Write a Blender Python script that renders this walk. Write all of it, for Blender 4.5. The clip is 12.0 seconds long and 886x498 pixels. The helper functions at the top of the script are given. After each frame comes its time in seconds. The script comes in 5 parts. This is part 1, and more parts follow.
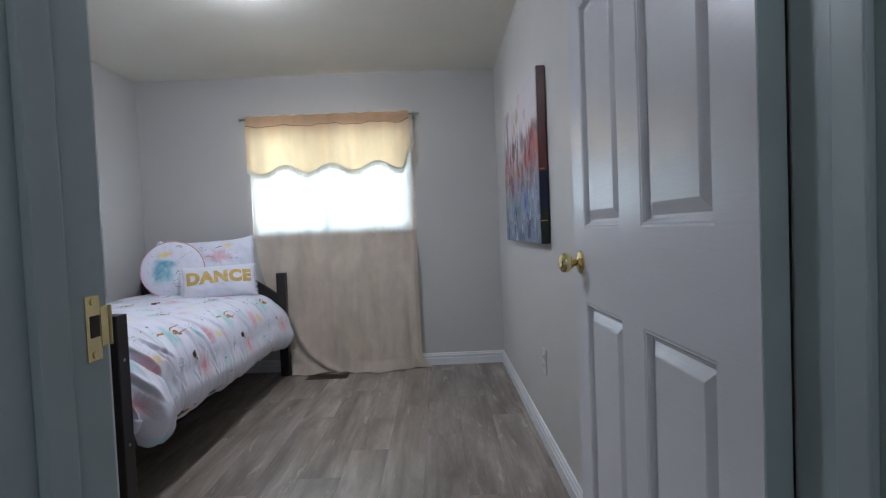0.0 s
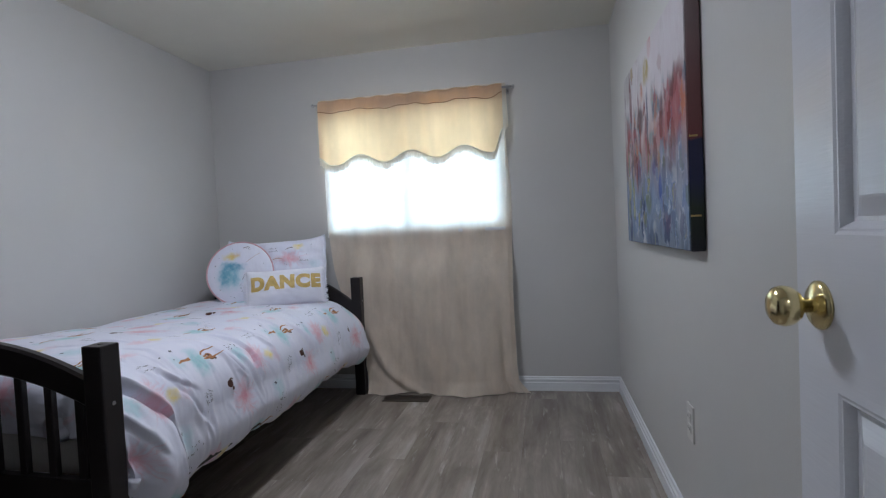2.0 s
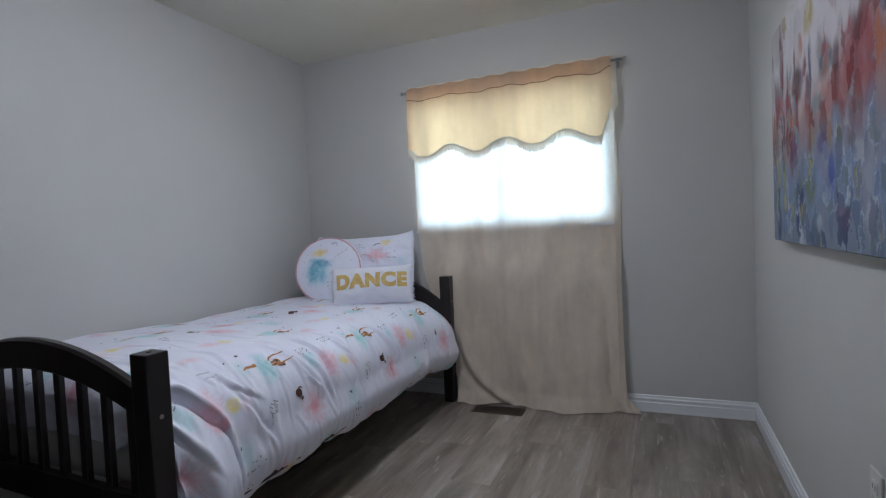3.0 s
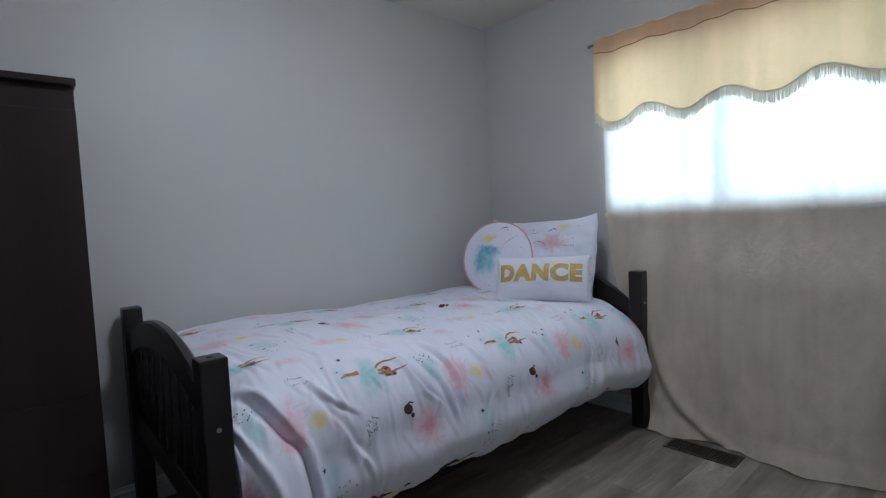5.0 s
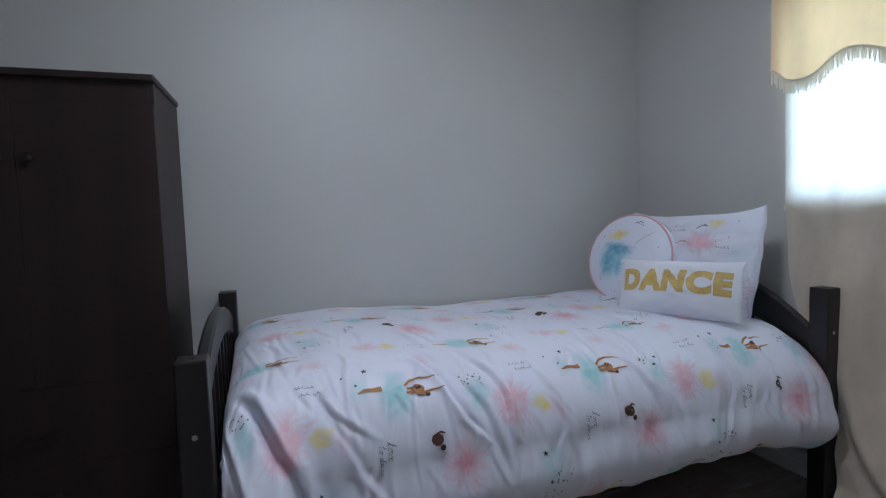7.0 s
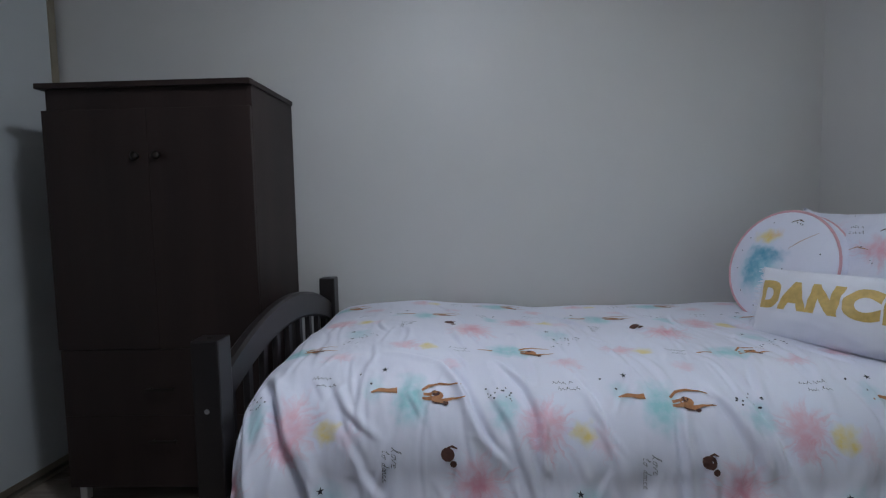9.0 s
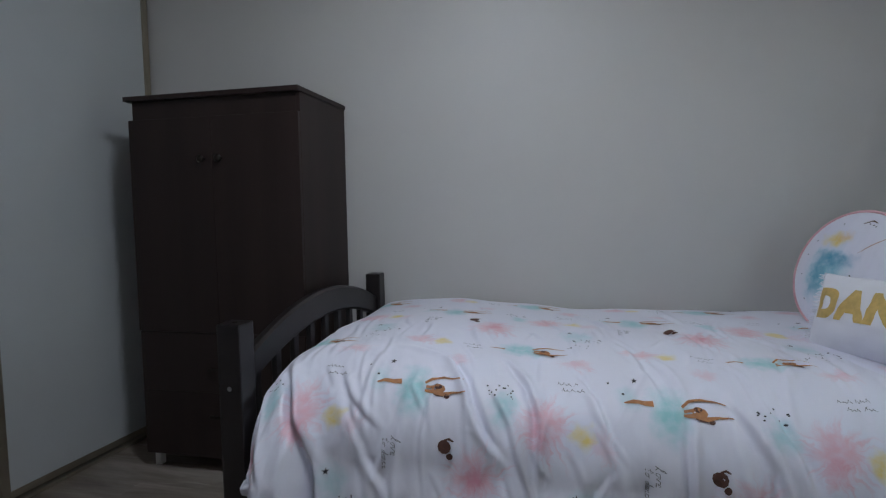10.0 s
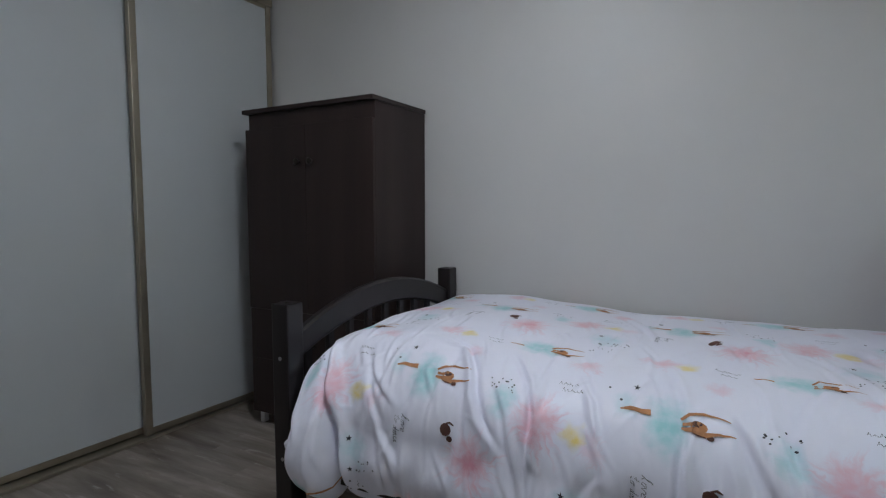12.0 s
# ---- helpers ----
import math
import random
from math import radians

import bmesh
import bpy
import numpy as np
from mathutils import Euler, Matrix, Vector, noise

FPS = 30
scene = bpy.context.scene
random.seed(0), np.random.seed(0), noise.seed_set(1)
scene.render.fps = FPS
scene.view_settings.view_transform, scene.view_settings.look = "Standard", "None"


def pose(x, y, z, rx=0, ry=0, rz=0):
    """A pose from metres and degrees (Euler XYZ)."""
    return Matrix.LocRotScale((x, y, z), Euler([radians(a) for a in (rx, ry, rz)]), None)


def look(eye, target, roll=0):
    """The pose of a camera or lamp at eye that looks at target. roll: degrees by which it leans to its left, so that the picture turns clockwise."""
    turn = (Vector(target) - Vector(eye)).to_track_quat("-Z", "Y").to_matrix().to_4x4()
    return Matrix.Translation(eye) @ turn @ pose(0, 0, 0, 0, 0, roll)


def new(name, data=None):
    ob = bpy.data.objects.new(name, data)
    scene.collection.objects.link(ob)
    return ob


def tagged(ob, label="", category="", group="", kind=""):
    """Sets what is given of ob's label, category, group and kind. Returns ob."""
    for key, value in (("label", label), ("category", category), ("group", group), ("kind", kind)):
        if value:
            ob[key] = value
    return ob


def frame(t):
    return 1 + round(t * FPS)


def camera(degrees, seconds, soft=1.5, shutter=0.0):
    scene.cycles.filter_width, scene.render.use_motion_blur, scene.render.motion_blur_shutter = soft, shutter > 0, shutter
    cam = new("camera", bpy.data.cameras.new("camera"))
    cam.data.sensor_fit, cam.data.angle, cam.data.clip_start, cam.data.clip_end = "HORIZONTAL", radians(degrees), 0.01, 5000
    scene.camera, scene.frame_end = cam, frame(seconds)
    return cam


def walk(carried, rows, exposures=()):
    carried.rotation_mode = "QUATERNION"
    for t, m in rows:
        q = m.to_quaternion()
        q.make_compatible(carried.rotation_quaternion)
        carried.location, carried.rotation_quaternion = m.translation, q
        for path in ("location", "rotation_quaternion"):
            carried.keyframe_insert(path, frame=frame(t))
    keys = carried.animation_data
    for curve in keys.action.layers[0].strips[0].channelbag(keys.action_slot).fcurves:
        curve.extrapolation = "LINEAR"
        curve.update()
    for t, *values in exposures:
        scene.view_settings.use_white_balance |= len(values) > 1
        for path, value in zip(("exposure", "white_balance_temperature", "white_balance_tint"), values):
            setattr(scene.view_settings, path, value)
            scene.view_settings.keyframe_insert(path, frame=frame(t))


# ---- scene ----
cam = camera(81.4, 12.0, 1.25)
PATH = [
    (0, (0.019, 0.403, 1.04), (0.038, 2.402, 0.971), -2.4),
    (0.5, (0.033, 0.579, 1.047), (0.016, 2.577, 0.974), -2.5),
    (1, (0.053, 0.744, 1.052), (-0.045, 2.74, 0.979), -2.6),
    (1.5, (0.062, 0.905, 1.063), (-0.162, 2.891, 0.986), -2.7),
    (2, (0.059, 1.054, 1.059), (-0.326, 3.016, 0.988), -2.7),
    (2.5, (0.044, 1.207, 1.066), (-0.52, 3.125, 0.992), -2.6),
    (3, (0.053, 1.354, 1.068), (-0.721, 3.196, 0.991), -2.7),
    (5, (0.084, 1.9, 1.086), (-1.409, 3.226, 0.963), -2.7),
    (5.5, (0.063, 2.019, 1.089), (-1.533, 3.217, 0.954), -2.4),
    (6, (0.042, 2.132, 1.086), (-1.643, 3.201, 0.946), -2.2),
    (6.5, (0.058, 2.274, 1.084), (-1.73, 3.159, 0.948), -2.1),
    (7, (0.06, 2.415, 1.083), (-1.815, 3.097, 0.945), -2.0),
    (7.5, (0.047, 2.538, 1.08), (-1.889, 3.019, 0.938), -1.6),
    (9.5, (0.004, 2.959, 1.065), (-1.978, 2.728, 0.925), -1.1),
    (10, (0.008, 3.07, 1.057), (-1.945, 2.659, 0.923), -0.9),
    (10.5, (0.004, 3.174, 1.054), (-1.906, 2.597, 0.917), -0.8),
    (11, (0.003, 3.254, 1.049), (-1.865, 2.552, 0.915), -0.3),
    (11.5, (-0.009, 3.339, 1.052), (-1.827, 2.518, 0.916), -0.2),
    (12, (-0.018, 3.411, 1.061), (-1.783, 2.482, 0.918), -0.1),
]
EXPOSURES = [(0, 0.51, 6280, 12.5), (2.5, 0.33, 6230, 12), (3.2, 0.24, 6200, 11.5), (5, 0.09, 6080, 10), (7.5, 0.09, 6000, 9.5), (9.5, 0.0, 6200, 9.5), (11, 0.18, 6380, 9.5), (12, 0.22, 6400, 9.5)]
walk(cam, [(t, look(eye, target, roll)) for t, eye, target, roll in PATH], EXPOSURES)

# ---- light ----
world = bpy.data.worlds.new("sky")
scene.world = world
world.use_nodes = True
wn = world.node_tree.nodes
sky = wn.new("ShaderNodeTexSky")
sky.sky_type, sky.sun_disc = "NISHITA", False
sky.sun_elevation, sky.sun_rotation = radians(48), radians(211)
wn["Background"].inputs["Strength"].default_value = 0.12
world.node_tree.links.new(sky.outputs[0], wn["Background"].inputs["Color"])
sun = new("sun", bpy.data.lights.new("sun", "SUN"))
sun.data.energy, sun.data.angle, sun.data.color = 2.5, radians(0.5), (1.0, 0.95, 0.88)
sun.matrix_world = look((0, 0, 8), (0.45, 0.75, 7.0))

# daylight that comes in at the window's opening
WIN = (-1.40, -0.160, 1.065, 1.86)
day = new("window_daylight", bpy.data.lights.new("window_daylight", "AREA"))
day.data.shape, day.data.size, day.data.size_y = "RECTANGLE", 1.205, 0.755
day.data.energy, day.data.color, day.data.spread = 9.8, (0.76, 0.91, 1.0), radians(64)
day.matrix_world = look((-0.780, 4.56, 1.47), (-0.780, 3.0, 1.47))
LAMP_POWER = 48.0
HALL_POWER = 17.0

# ---- materials ----


def material(name):
    m = bpy.data.materials.new(name)
    m.use_nodes = True
    return m, m.node_tree.nodes, m.node_tree.links, m.node_tree.nodes["Principled BSDF"]


def noise_node(nodes, links, scale, detail=4.0, stretch=None, coords="Object", rough=0.55):
    n = nodes.new("ShaderNodeTexNoise")
    n.inputs["Scale"].default_value, n.inputs["Detail"].default_value, n.inputs["Roughness"].default_value = scale, detail, rough
    c = nodes.new("ShaderNodeTexCoord")
    out = c.outputs[coords]
    if stretch:
        mp = nodes.new("ShaderNodeMapping")
        mp.inputs["Scale"].default_value = stretch
        links.new(out, mp.inputs["Vector"])
        out = mp.outputs["Vector"]
    links.new(out, n.inputs["Vector"])
    return n


def ramp(nodes, links, source, stops):
    r = nodes.new("ShaderNodeValToRGB")
    while len(r.color_ramp.elements) < len(stops):
        r.color_ramp.elements.new(0.5)
    for e, (p, c) in zip(r.color_ramp.elements, stops):
        e.position, e.color = p, (*c, 1)
    links.new(source, r.inputs["Fac"])
    return r


def bump(nodes, links, source, bsdf, strength, distance):
    b = nodes.new("ShaderNodeBump")
    b.inputs["Strength"].default_value, b.inputs["Distance"].default_value = strength, distance
    links.new(source, b.inputs["Height"])
    links.new(b.outputs["Normal"], bsdf.inputs["Normal"])


def plain(name, colour, rough, vary=0.08, scale=3.0, grain=0.1, grain_scale=300.0, metal=0.0, stretch=None, depth=0.001, spec=0.5):
    """A surface of one colour with broad stains and a fine relief."""
    m, nodes, links, bsdf = material(name)
    lo, hi = [c * (1 - vary) for c in colour], [min(1, c * (1 + vary)) for c in colour]
    n = noise_node(nodes, links, scale, stretch=stretch)
    r = ramp(nodes, links, n.outputs["Fac"], [(0.3, lo), (0.7, hi)])
    links.new(r.outputs["Color"], bsdf.inputs["Base Color"])
    bsdf.inputs["Roughness"].default_value, bsdf.inputs["Metallic"].default_value = rough, metal
    bsdf.inputs["Specular IOR Level"].default_value = spec
    g = noise_node(nodes, links, grain_scale, 2.0, stretch=stretch)
    bump(nodes, links, g.outputs["Fac"], bsdf, grain, depth)
    return m


WALL = plain("grey_wall_paint", (0.585, 0.572, 0.556), 0.48, 0.03, 1.5, 0.25, 160.0, depth=0.0012)
CEILING = plain("cream_ceiling_paint", (0.74, 0.71, 0.63), 0.8, 0.03, 2.0, 0.5, 120.0, depth=0.002)
TRIM = plain("white_trim_paint", (0.78, 0.79, 0.81), 0.3, 0.03, 4.0, 0.08, 200.0)
DOORPAINT = plain("white_door_paint", (0.80, 0.81, 0.86), 0.25, 0.03, 4.0, 0.35, 170.0, stretch=(1, 0.07, 1), depth=0.0008)
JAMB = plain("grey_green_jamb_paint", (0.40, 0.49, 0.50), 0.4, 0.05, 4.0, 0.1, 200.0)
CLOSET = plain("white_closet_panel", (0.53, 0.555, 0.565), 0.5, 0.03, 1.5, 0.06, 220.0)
STILE = plain("champagne_metal", (0.36, 0.32, 0.25), 0.38, 0.1, 6.0, 0.05, 300.0, metal=0.7)
BRASS = plain("polished_brass", (0.84, 0.71, 0.38), 0.2, 0.06, 30.0, 0.03, 300.0, metal=1.0)
NICKEL = plain("brushed_nickel", (0.45, 0.45, 0.46), 0.3, 0.06, 30.0, 0.05, 300.0, metal=1.0)
ESPRESSO = plain("espresso_bed_wood", (0.016, 0.012, 0.012), 0.34, 0.35, 5.0, 0.12, 60.0, stretch=(1, 1, 0.1))
CHERRY = plain("dark_cherry_laminate", (0.027, 0.0165, 0.0145), 0.46, 0.3, 6.0, 0.06, 80.0, stretch=(1, 1, 0.08), spec=0.32)
DARK = plain("dark_bronze_metal", (0.03, 0.024, 0.02), 0.4, 0.2, 30.0, 0.05, 200.0, metal=0.6)
VENT = plain("brown_vent_metal", (0.075, 0.058, 0.045), 0.5, 0.2, 30.0, 0.05, 200.0, metal=0.3)
PLASTIC = plain("white_outlet_plastic", (0.66, 0.65, 0.62), 0.35, 0.02, 10.0, 0.02, 200.0)
TICKING = plain("grey_mattress_fabric", (0.42, 0.40, 0.38), 0.9, 0.08, 8.0, 0.4, 500.0)
PIPING = plain("pink_piping", (0.72, 0.42, 0.47), 0.85, 0.1, 30.0, 0.3, 400.0)
WHITECLOTH = plain("white_cushion_cotton", (0.82, 0.82, 0.89), 0.85, 0.03, 8.0, 0.35, 420.0)
SEAM = plain("rust_seam_thread", (0.42, 0.20, 0.11), 0.9, 0.2, 60.0)
GOLD = plain("gold_print", (0.62, 0.43, 0.14), 0.5, 0.12, 60.0, 0.2, 300.0)
VINYL = plain("white_window_vinyl", (0.8, 0.8, 0.8), 0.35, 0.02, 5.0, 0.02, 200.0)


def floor_material():
    m, nodes, links, bsdf = material("weathered_grey_vinyl_plank")
    info = nodes.new("ShaderNodeObjectInfo")
    tc = nodes.new("ShaderNodeTexCoord")
    shift = nodes.new("ShaderNodeVectorMath")
    shift.operation = "SCALE"
    shift.inputs[0].default_value = (7.3, 3.1, 5.7)
    links.new(info.outputs["Random"], shift.inputs["Scale"])
    add = nodes.new("ShaderNodeVectorMath")
    links.new(tc.outputs["Object"], add.inputs[0])
    links.new(shift.outputs[0], add.inputs[1])

    def streak(scale, stretch, detail):
        mp = nodes.new("ShaderNodeMapping")
        mp.inputs["Scale"].default_value = stretch
        links.new(add.outputs[0], mp.inputs["Vector"])
        n = nodes.new("ShaderNodeTexNoise")
        n.inputs["Scale"].default_value, n.inputs["Detail"].default_value, n.inputs["Roughness"].default_value = scale, detail, 0.62
        n.inputs["Distortion"].default_value = 0.4
        links.new(mp.outputs[0], n.inputs["Vector"])
        return n
    broad, fine = streak(6.5, (1, 0.19, 1), 7.0), streak(40.0, (1, 0.06, 1), 4.0)
    a = ramp(nodes, links, broad.outputs["Fac"], [(0.30, (0.165, 0.134, 0.110)), (0.45, (0.25, 0.208, 0.174)), (0.55, (0.305, 0.26, 0.222)), (0.62, (0.36, 0.315, 0.275)), (0.74, (0.45, 0.40, 0.355))])
    b = ramp(nodes, links, fine.outputs["Fac"], [(0.3, (0.86, 0.85, 0.84)), (0.7, (1.07, 1.07, 1.07))])
    mul = nodes.new("ShaderNodeMix")
    mul.data_type, mul.blend_type = "RGBA", "MULTIPLY"
    mul.inputs["Factor"].default_value = 1.0
    links.new(a.outputs["Color"], mul.inputs["A"])
    links.new(b.outputs["Color"], mul.inputs["B"])
    tone = nodes.new("ShaderNodeMapRange")
    tone.inputs["To Min"].default_value, tone.inputs["To Max"].default_value = 0.98, 1.02
    links.new(info.outputs["Random"], tone.inputs["Value"])
    hsv = nodes.new("ShaderNodeHueSaturation")
    links.new(tone.outputs[0], hsv.inputs["Value"])
    worn = streak(26.0, (1, 0.16, 1), 6.0)
    mask = ramp(nodes, links, worn.outputs["Fac"], [(0.60, (0, 0, 0)), (0.70, (0.55, 0.55, 0.55))])
    pale = nodes.new("ShaderNodeMix")
    pale.data_type = "RGBA"
    links.new(mask.outputs["Color"], pale.inputs["Factor"])
    links.new(mul.outputs["Result"], pale.inputs["A"])
    pale.inputs["B"].default_value = (0.50, 0.455, 0.41, 1)
    links.new(pale.outputs["Result"], hsv.inputs["Color"])
    links.new(hsv.outputs["Color"], bsdf.inputs["Base Color"])
    bsdf.inputs["Roughness"].default_value = 0.27
    bsdf.inputs["Specular IOR Level"].default_value = 0.85
    bump(nodes, links, fine.outputs["Fac"], bsdf, 0.25, 0.0008)
    return m


FLOOR = floor_material()
SUBFLOOR = plain("subfloor_board", (0.06, 0.05, 0.04), 0.9)


def cloth(name, colour, through_colour, share, low=0.9, grain=0.3, weave=260.0):
    """Woven cloth that lets a share of the light through."""
    m, nodes, links, bsdf = material(name)
    out = nodes["Material Output"]
    n = noise_node(nodes, links, 9.0, 6.0, stretch=(1, 1, 0.6), rough=0.62)
    r = ramp(nodes, links, n.outputs["Fac"], [(0.34, [c * 0.88 for c in colour]), (0.66, [min(1, c * 1.08) for c in colour])])
    bsdf.inputs["Roughness"].default_value = 0.9
    bsdf.inputs["Specular IOR Level"].default_value = 0.15
    links.new(r.outputs["Color"], bsdf.inputs["Base Color"])
    g = noise_node(nodes, links, weave, 2.0, stretch=(1, 1, 0.4))
    crumple = noise_node(nodes, links, 16.0, 4.0, stretch=(1, 1, 0.8), rough=0.6)
    first = nodes.new("ShaderNodeBump")
    first.inputs["Strength"].default_value, first.inputs["Distance"].default_value = 0.35, 0.02
    links.new(crumple.outputs["Fac"], first.inputs["Height"])
    second = nodes.new("ShaderNodeBump")
    second.inputs["Strength"].default_value, second.inputs["Distance"].default_value = grain, 0.26 / weave
    links.new(g.outputs["Fac"], second.inputs["Height"])
    links.new(first.outputs["Normal"], second.inputs["Normal"])
    links.new(second.outputs["Normal"], bsdf.inputs["Normal"])
    t = nodes.new("ShaderNodeBsdfTranslucent")
    # streaks down the cloth: shading of its folds, put into the let-through colour
    fold_shade = noise_node(nodes, links, 7.0, 3.0, stretch=(1, 1, 0.06))
    r2 = ramp(nodes, links, fold_shade.outputs["Fac"], [(0.36, [c * low for c in through_colour]), (0.6, through_colour)])
    links.new(r2.outputs["Color"], t.inputs["Color"])
    mix = nodes.new("ShaderNodeMixShader")
    mix.inputs["Fac"].default_value = share
    links.new(bsdf.outputs[0], mix.inputs[1])
    links.new(t.outputs[0], mix.inputs[2])
    links.new(mix.outputs[0], out.inputs["Surface"])
    return m


CURTAIN = cloth("beige_linen_curtain", (0.90, 0.745, 0.60), (0.78, 0.89, 0.93), 0.35, 0.6, 0.5, 75.0)
VALANCE = cloth("cream_valance_cloth", (0.84, 0.67, 0.53), (1.0, 0.72, 0.41), 0.56, 0.8)

FRINGE = cloth("ecru_fringe", (0.88, 0.83, 0.74), (1.0, 0.93, 0.8), 0.42)


PINK, TEAL, YELLOW, DEEP = (0.80, 0.44, 0.52), (0.35, 0.66, 0.70), (0.82, 0.66, 0.20), (0.74, 0.30, 0.40)


def blots_on(nodes, links, coords, ground, blots, wobble, wash_scale, period=None, low=0.45, stretch=(1, 1, 1), core=0.3, petals=()):
    """Soft-edged brush blots (a, b, half width, half height, colour, share) on a ground; coords is a vector in metres."""
    mp = nodes.new("ShaderNodeMapping")
    mp.inputs["Scale"].default_value = stretch
    links.new(coords, mp.inputs["Vector"])
    wob = nodes.new("ShaderNodeTexNoise")
    wob.inputs["Scale"].default_value, wob.inputs["Detail"].default_value = 26.0, 5.0
    links.new(mp.outputs[0], wob.inputs["Vector"])
    centre = nodes.new("ShaderNodeVectorMath")
    centre.operation = "SUBTRACT"
    centre.inputs[1].default_value = (0.5, 0.5, 0.5)
    links.new(wob.outputs["Color"], centre.inputs[0])
    amp = nodes.new("ShaderNodeVectorMath")
    amp.operation = "MULTIPLY_ADD"
    amp.inputs[1].default_value = (wobble, wobble, 0)
    links.new(centre.outputs[0], amp.inputs[0])
    links.new(coords, amp.inputs[2])
    wash = nodes.new("ShaderNodeTexNoise")
    wash.inputs["Scale"].default_value, wash.inputs["Detail"].default_value = wash_scale, 4.0
    links.new(mp.outputs[0], wash.inputs["Vector"])
    k2 = nodes.new("ShaderNodeMapRange")
    k2.inputs["From Min"].default_value, k2.inputs["From Max"].default_value = 0.3, 0.6
    k2.inputs["To Min"].default_value = low
    links.new(wash.outputs["Fac"], k2.inputs["Value"])
    last = ground
    for u, v, ru, rv, tint, share in blots:
        d = nodes.new("ShaderNodeVectorMath")
        d.operation = "SUBTRACT"
        d.inputs[1].default_value = (u, v, 0)
        links.new(amp.outputs[0], d.inputs[0])
        if period:
            w = nodes.new("ShaderNodeVectorMath")
            w.operation = "WRAP"
            w.inputs[1].default_value, w.inputs[2].default_value = (period / 2, period / 2, 1), (-period / 2, -period / 2, -1)
            links.new(d.outputs[0], w.inputs[0])
            d = w
        q = nodes.new("ShaderNodeVectorMath")
        q.operation = "MULTIPLY"
        q.inputs[1].default_value = (1 / ru, 1 / rv, 0)
        links.new(d.outputs[0], q.inputs[0])
        ln = nodes.new("ShaderNodeVectorMath")
        ln.operation = "LENGTH"
        links.new(q.outputs[0], ln.inputs[0])
        if tint in petals:
            # brushed outwards from the middle, in rays of uneven length
            ray = nodes.new("ShaderNodeVectorMath")
            ray.operation = "NORMALIZE"
            links.new(q.outputs[0], ray.inputs[0])
            jag = nodes.new("ShaderNodeTexNoise")
            jag.inputs["Scale"].default_value, jag.inputs["Detail"].default_value = 4.5, 4.0
            links.new(ray.outputs[0], jag.inputs["Vector"])
            reach = nodes.new("ShaderNodeMapRange")
            reach.inputs["From Min"].default_value, reach.inputs["From Max"].default_value = 0.35, 0.65
            reach.inputs["To Min"].default_value, reach.inputs["To Max"].default_value = 1.7, 0.78
            links.new(jag.outputs["Fac"], reach.inputs["Value"])
            far = nodes.new("ShaderNodeMath")
            far.operation = "MULTIPLY"
            links.new(ln.outputs["Value"], far.inputs[0])
            links.new(reach.outputs[0], far.inputs[1])
            ln = far
        mr = nodes.new("ShaderNodeMapRange")
        mr.interpolation_type = "SMOOTHSTEP"
        mr.inputs["From Min"].default_value, mr.inputs["From Max"].default_value = 1.25, core
        mr.inputs["To Min"].default_value, mr.inputs["To Max"].default_value = 0.0, share
        links.new(ln.outputs["Value"], mr.inputs["Value"])
        k = nodes.new("ShaderNodeMath")
        k.operation = "MULTIPLY"
        links.new(mr.outputs[0], k.inputs[0])
        links.new(k2.outputs[0], k.inputs[1])
        mix = nodes.new("ShaderNodeMix")
        mix.data_type = "RGBA"
        links.new(k.outputs[0], mix.inputs["Factor"])
        links.new(last, mix.inputs["A"])
        mix.inputs["B"].default_value = (*tint, 1)
        last = mix.outputs["Result"]
    return last


def blot_cloth(name, blots, period=None):
    """White quilt cotton with a print of watercolour blots, in metres of the unrolled cloth."""
    m, nodes, links, bsdf = material(name)
    uv = nodes.new("ShaderNodeUVMap")
    ground = nodes.new("ShaderNodeRGB")
    ground.outputs[0].default_value = (0.81, 0.815, 0.925, 1)
    last = blots_on(nodes, links, uv.outputs[0], ground.outputs[0], blots, 0.06, 40.0, period, 0.5, (1, 1, 1), 0.2, (PINK, DEEP))
    links.new(last, bsdf.inputs["Base Color"])
    bsdf.inputs["Roughness"].default_value = 0.42
    bsdf.inputs["Sheen Weight"].default_value = 0.15
    crease = noise_node(nodes, links, 8.0, 2.5, stretch=(1.6, 0.8, 1), coords="UV", rough=0.45)
    bump(nodes, links, crease.outputs["Fac"], bsdf, 0.4, 0.03)
    return m


QUILT = blot_cloth("white_cotton_with_watercolour_print", [
    (-0.070, -0.01, 0.048, 0.075, TEAL, 1.0), (0.155, -0.035, 0.036, 0.05, TEAL, 0.7), (-0.16, 0.02, 0.03, 0.04, TEAL, 0.4),
    (0.25, -0.065, 0.075, 0.085, PINK, 0.85), (0.24, -0.11, 0.04, 0.04, DEEP, 0.5), (0.335, -0.085, 0.030, 0.034, YELLOW, 1.0),
    (0.09, -0.205, 0.085, 0.09, PINK, 0.85), (0.09, -0.20, 0.03, 0.035, DEEP, 0.85), (-0.26, -0.24, 0.05, 0.055, TEAL, 0.5),
    (0.19, 0.215, 0.065, 0.045, TEAL, 1.0), (-0.10, 0.235, 0.055, 0.045, PINK, 0.75), (-0.04, 0.225, 0.026, 0.026, YELLOW, 0.95),
    (-0.27, 0.15, 0.055, 0.04, PINK, 0.6), (0.03, 0.12, 0.04, 0.03, PINK, 0.4), (-0.22, -0.10, 0.035, 0.05, PINK, 0.35)], 0.60)
